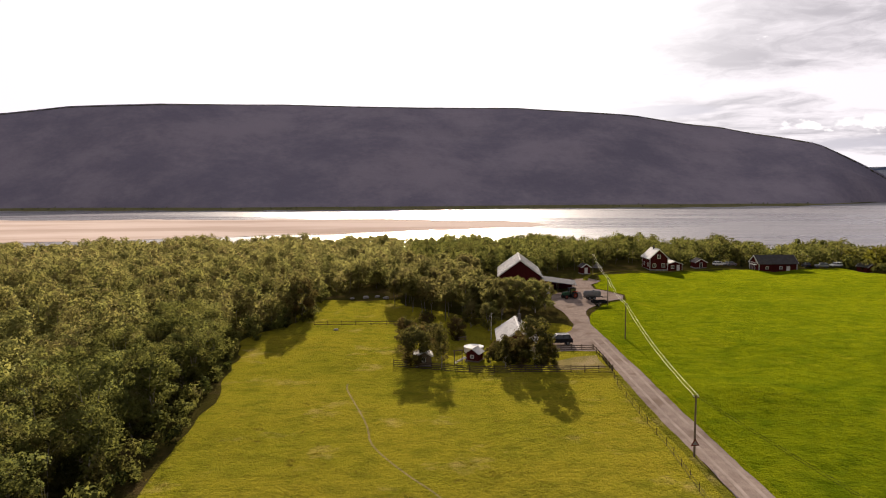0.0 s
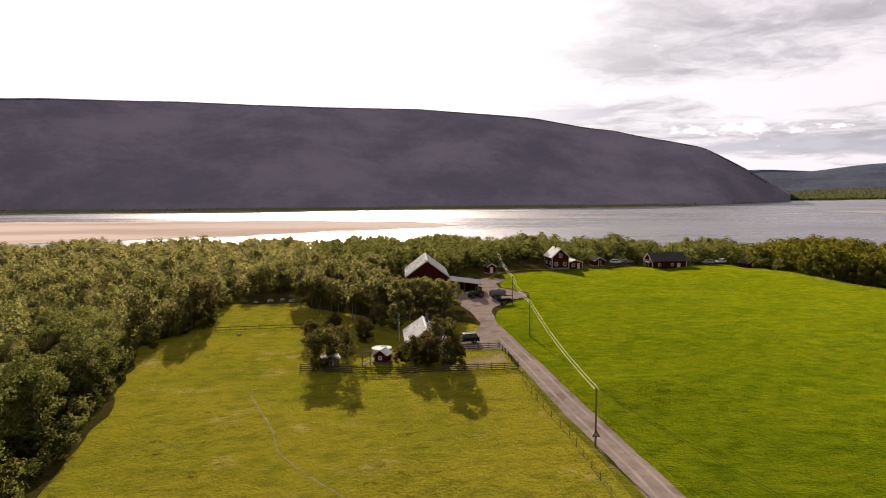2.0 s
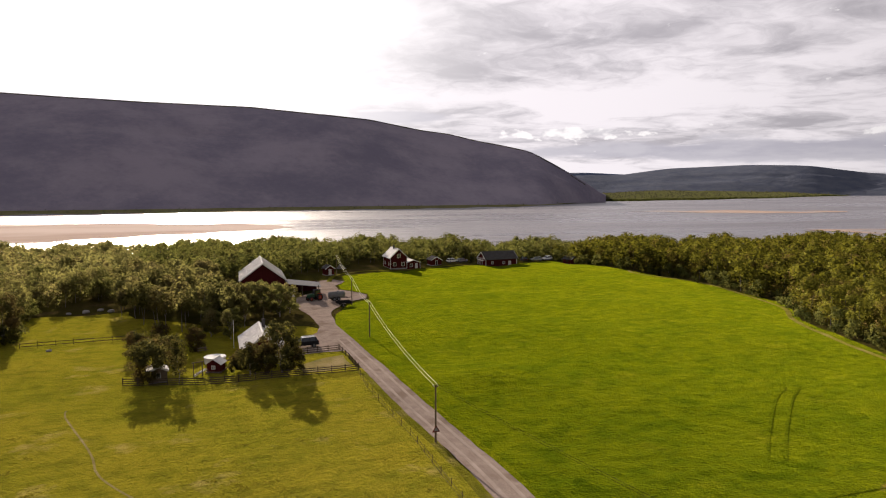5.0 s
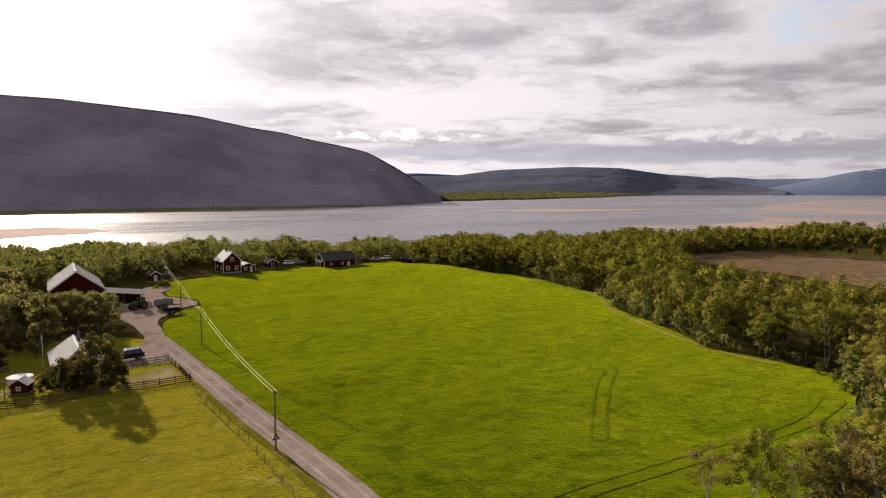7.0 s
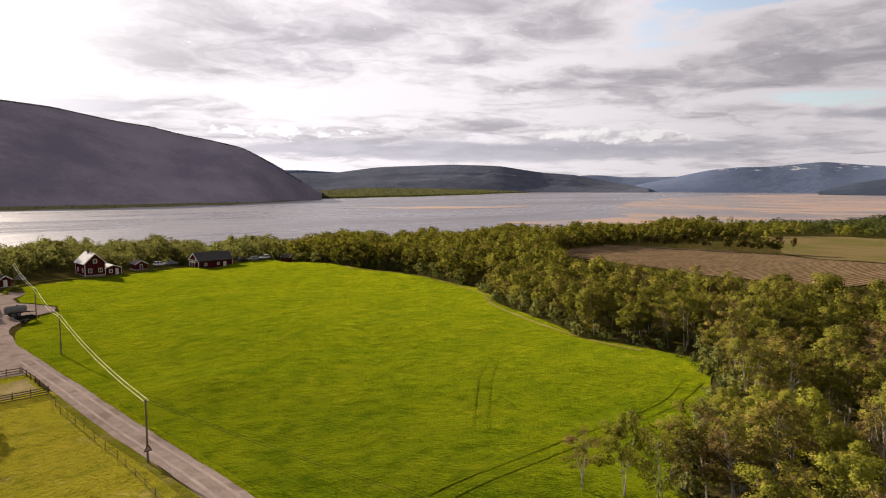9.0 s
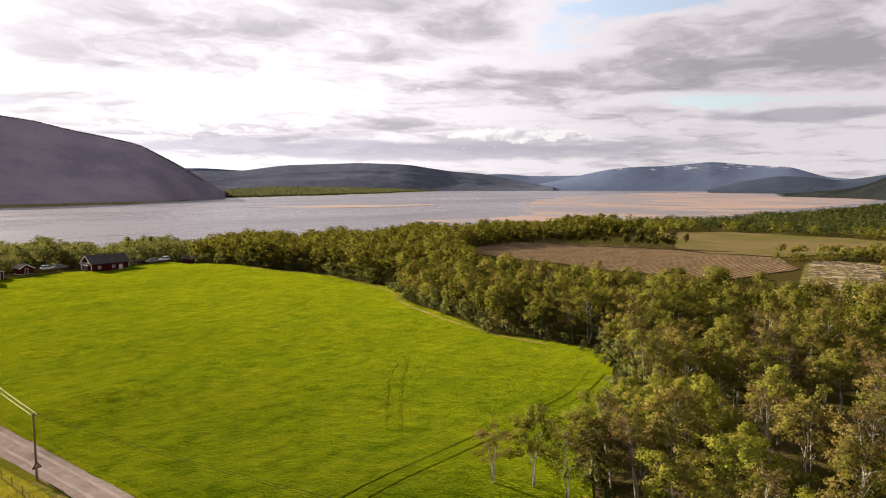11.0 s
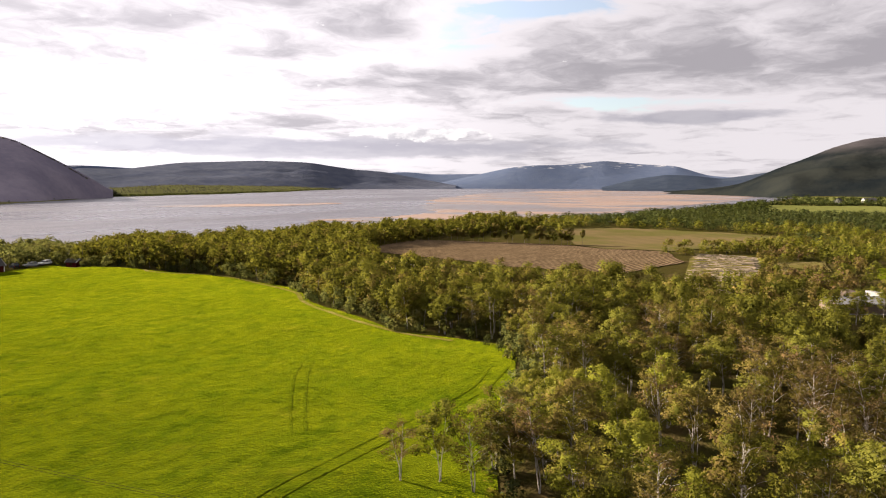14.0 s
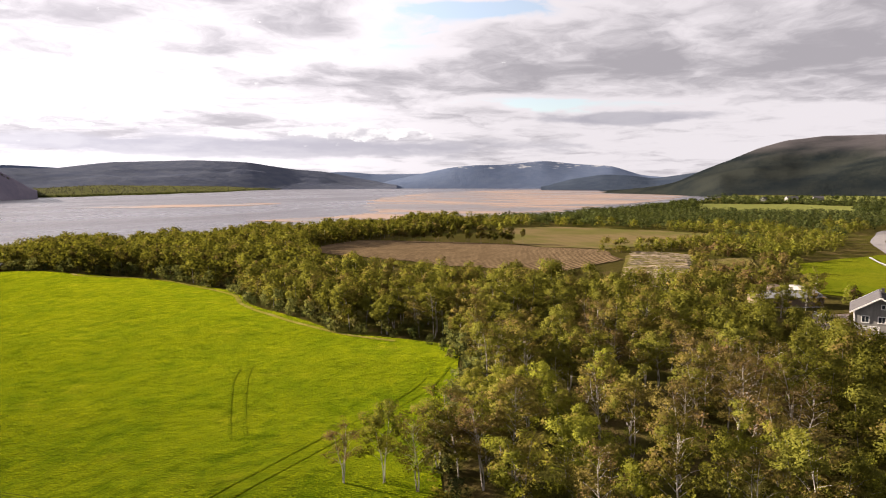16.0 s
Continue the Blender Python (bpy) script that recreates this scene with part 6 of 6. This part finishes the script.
for s in (-1, 1):
    boxed("side_board", 0, s * 0.93, 1.1, 3.6, 0.06, 0.45, M_BLACK, trailer)
    boxed("end_board", s * 1.78, 0, 1.1, 0.06, 1.9, 0.45, M_BLACK, trailer)
    wheel(trailer, -0.4, s * 0.98, 0.38, 0.26, M_STEEL)
boxed("drawbar", 2.4, 0, 0.6, 1.4, 0.1, 0.1, M_BLACK, trailer)

# ---- garden ----
play = thing("playhouse", 6.2, 115.5, -25, "small dark red playhouse with a white roof", "playhouse")
part("wall", gable_walls(2.2, 2.2, 1.5, 2.2, 0.08), M_RED, play)
roof(play, 2.2, 2.2, 1.5, 2.2, M_WHITE, 0.25, 0.07)
boxed("floor", 0, 0, 0.15, 2.6, 3.0, 0.14, M_TIMBER, play)
window(play, 0, -1.12, 0.9, 0.5, 0.5, 0)
slide = thing("slide", 3.9, 113.6, 200, "white plastic garden slide beside the playhouse", "slide")
boxed("chute", 0, 0, 0.55, 2.2, 0.5, 0.05, M_WHITE, slide, "", 0.02, pose(0, 0, 0, 0, 22, 0))
for s in (-1, 1):
    boxed("edge", 0, s * 0.25, 0.62, 2.2, 0.05, 0.16, M_WHITE, slide, "", 0, pose(0, 0, 0, 0, 22, 0))
    cylinder("leg", (-0.9, s * 0.22, -0.05), (-0.9, s * 0.22, 0.85), 0.03, 0.03, 8, M_STEEL, slide)
pool = thing("garden_pool", 6.4, 122.0, 0, "round white above-ground pool with a pale cover", "pool")
cylinder("wall", (0, 0, -0.1), (0, 0, 1.0), 1.75, 1.75, 32, M_WHITE, pool)
cylinder("cover", (0, 0, 1.0), (0, 0, 1.07), 1.86, 1.8, 32, M_CAR_WHITE, pool, "pale stretched cover")
swing = thing("swing_frame", 3.3, 112.9, 20, "dark timber swing frame", "swing")
for s in (-0.7, 0.7):
    boxed("post", s, 0, 1.15, 0.12, 0.12, 2.5, M_TIMBER, swing)
boxed("beam", 0, 0, 2.4, 1.9, 0.12, 0.14, M_TIMBER, swing)
for s in (-0.25, 0.25):
    cylinder("rope", (s, 0, 0.55), (s, 0, 2.35), 0.015, 0.015, 6, M_TIMBER, swing)
boxed("seat", 0, 0, 0.53, 0.6, 0.22, 0.05, M_TIMBER, swing)
gshed = house("garden_shed", -2.6, 112.6, 5, 2.6, 2.4, 1.9, 2.5, "small dark garden shed under the trees", "shed", M_TIMBER, M_TIN, M_WHITE, 0, 0.25)
window(gshed, 0.0, -1.23, 1.2, 0.6, 0.7, 0)
picnic = thing("picnic_table", 4.6, 132.0, 15, "dark timber picnic table with benches", "table")
boxed("tabletop", 0, 0, 0.75, 1.9, 0.8, 0.06, M_TIMBER, picnic, "", 0.01)
for s in (-1, 1):
    boxed("bench", 0, s * 0.7, 0.44, 1.9, 0.3, 0.05, M_TIMBER, picnic, "", 0.01)
    boxed("leg", s * 0.7, 0, 0.36, 0.08, 1.5, 0.1, M_TIMBER, picnic)
    boxed("leg", s * 0.7, 0.3, 0.36, 0.08, 0.1, 0.8, M_TIMBER, picnic)
    boxed("leg", s * 0.7, -0.3, 0.36, 0.08, 0.1, 0.8, M_TIMBER, picnic)
pole = thing("flagpole", 10.4, 132.5, 0, "slim white flagpole behind the cottage", "flagpole")
cylinder("mast", (0, 0, -0.2), (0, 0, 5.4), 0.06, 0.04, 8, M_WHITE, pole)
cylinder("knob", (0, 0, 5.4), (0, 0, 5.52), 0.08, 0.03, 8, M_STEEL, pole)
for x, y, r in ((-21.5, 141, 0.5), (-19.5, 182, 0.9), (-16.5, 183.5, 0.7), (-23, 181, 0.6), (-14, 181, 0.8)):
    bm = bmesh.new()
    bmesh.ops.create_icosphere(bm, subdivisions=2, radius=r)
    for v in bm.verts:
        v.co *= 1 + 0.35 * noise.noise(v.co * 1.7 / r + Vector((x, y, 0)))
        v.co.z *= 0.6
    rock = part("boulder", bm, M_STONE)
    rock.matrix_basis = pose(x, y, float(ground_z(x, y)) + 0.15 * r)
    tagged(rock, "grey weathered boulder in the pasture", "boulder", "boulders of the pasture")

# ---- cut branches in the clearing, guard rail by the country road ----
rng = np.random.default_rng(31)
bm = bmesh.new()
inside_y = lambda x: (15 + 0.05 * (x - 200), 34 + 0.11 * (x - 195))
for x in np.arange(198, 298, 4.6):
    lo, hi = inside_y(x)
    for y in np.arange(lo + 1, hi - 1, 0.8):
        px = x + 0.8 * math.sin(y * 0.5 + x) + rng.normal() * 0.4
        m = pose(px, y, float(ground_z(px, y)) + rng.uniform(0.3, 0.5), rng.uniform(-8, 8), 0, rng.uniform(-28, 28))
        box(bm, 0, 0, 0, rng.uniform(0.12, 0.4), rng.uniform(1.2, 3.0), rng.uniform(0.1, 0.25), m)
tagged(part("brushwood", bm, M_BRUSH), "pale rows of cut branches lying in the clearing", "branches", kind="stuff")
guard = thing("guard_rail", 292, -45.2, 3, "pale steel guard rail along the country road", "rail", z=0.0)
for q in range(16):
    x = -20 + q * 2.6
    z = float(ground_z(292 + x, -45.2)) + 0.2
    boxed("post", x, 0, z + 0.2, 0.14, 0.14, 1.0, M_STEEL, guard)
    boxed("beam", x + 1.3, -0.1, z + 0.55, 2.64, 0.08, 0.34, M_DULL, guard, "pale rail beam")
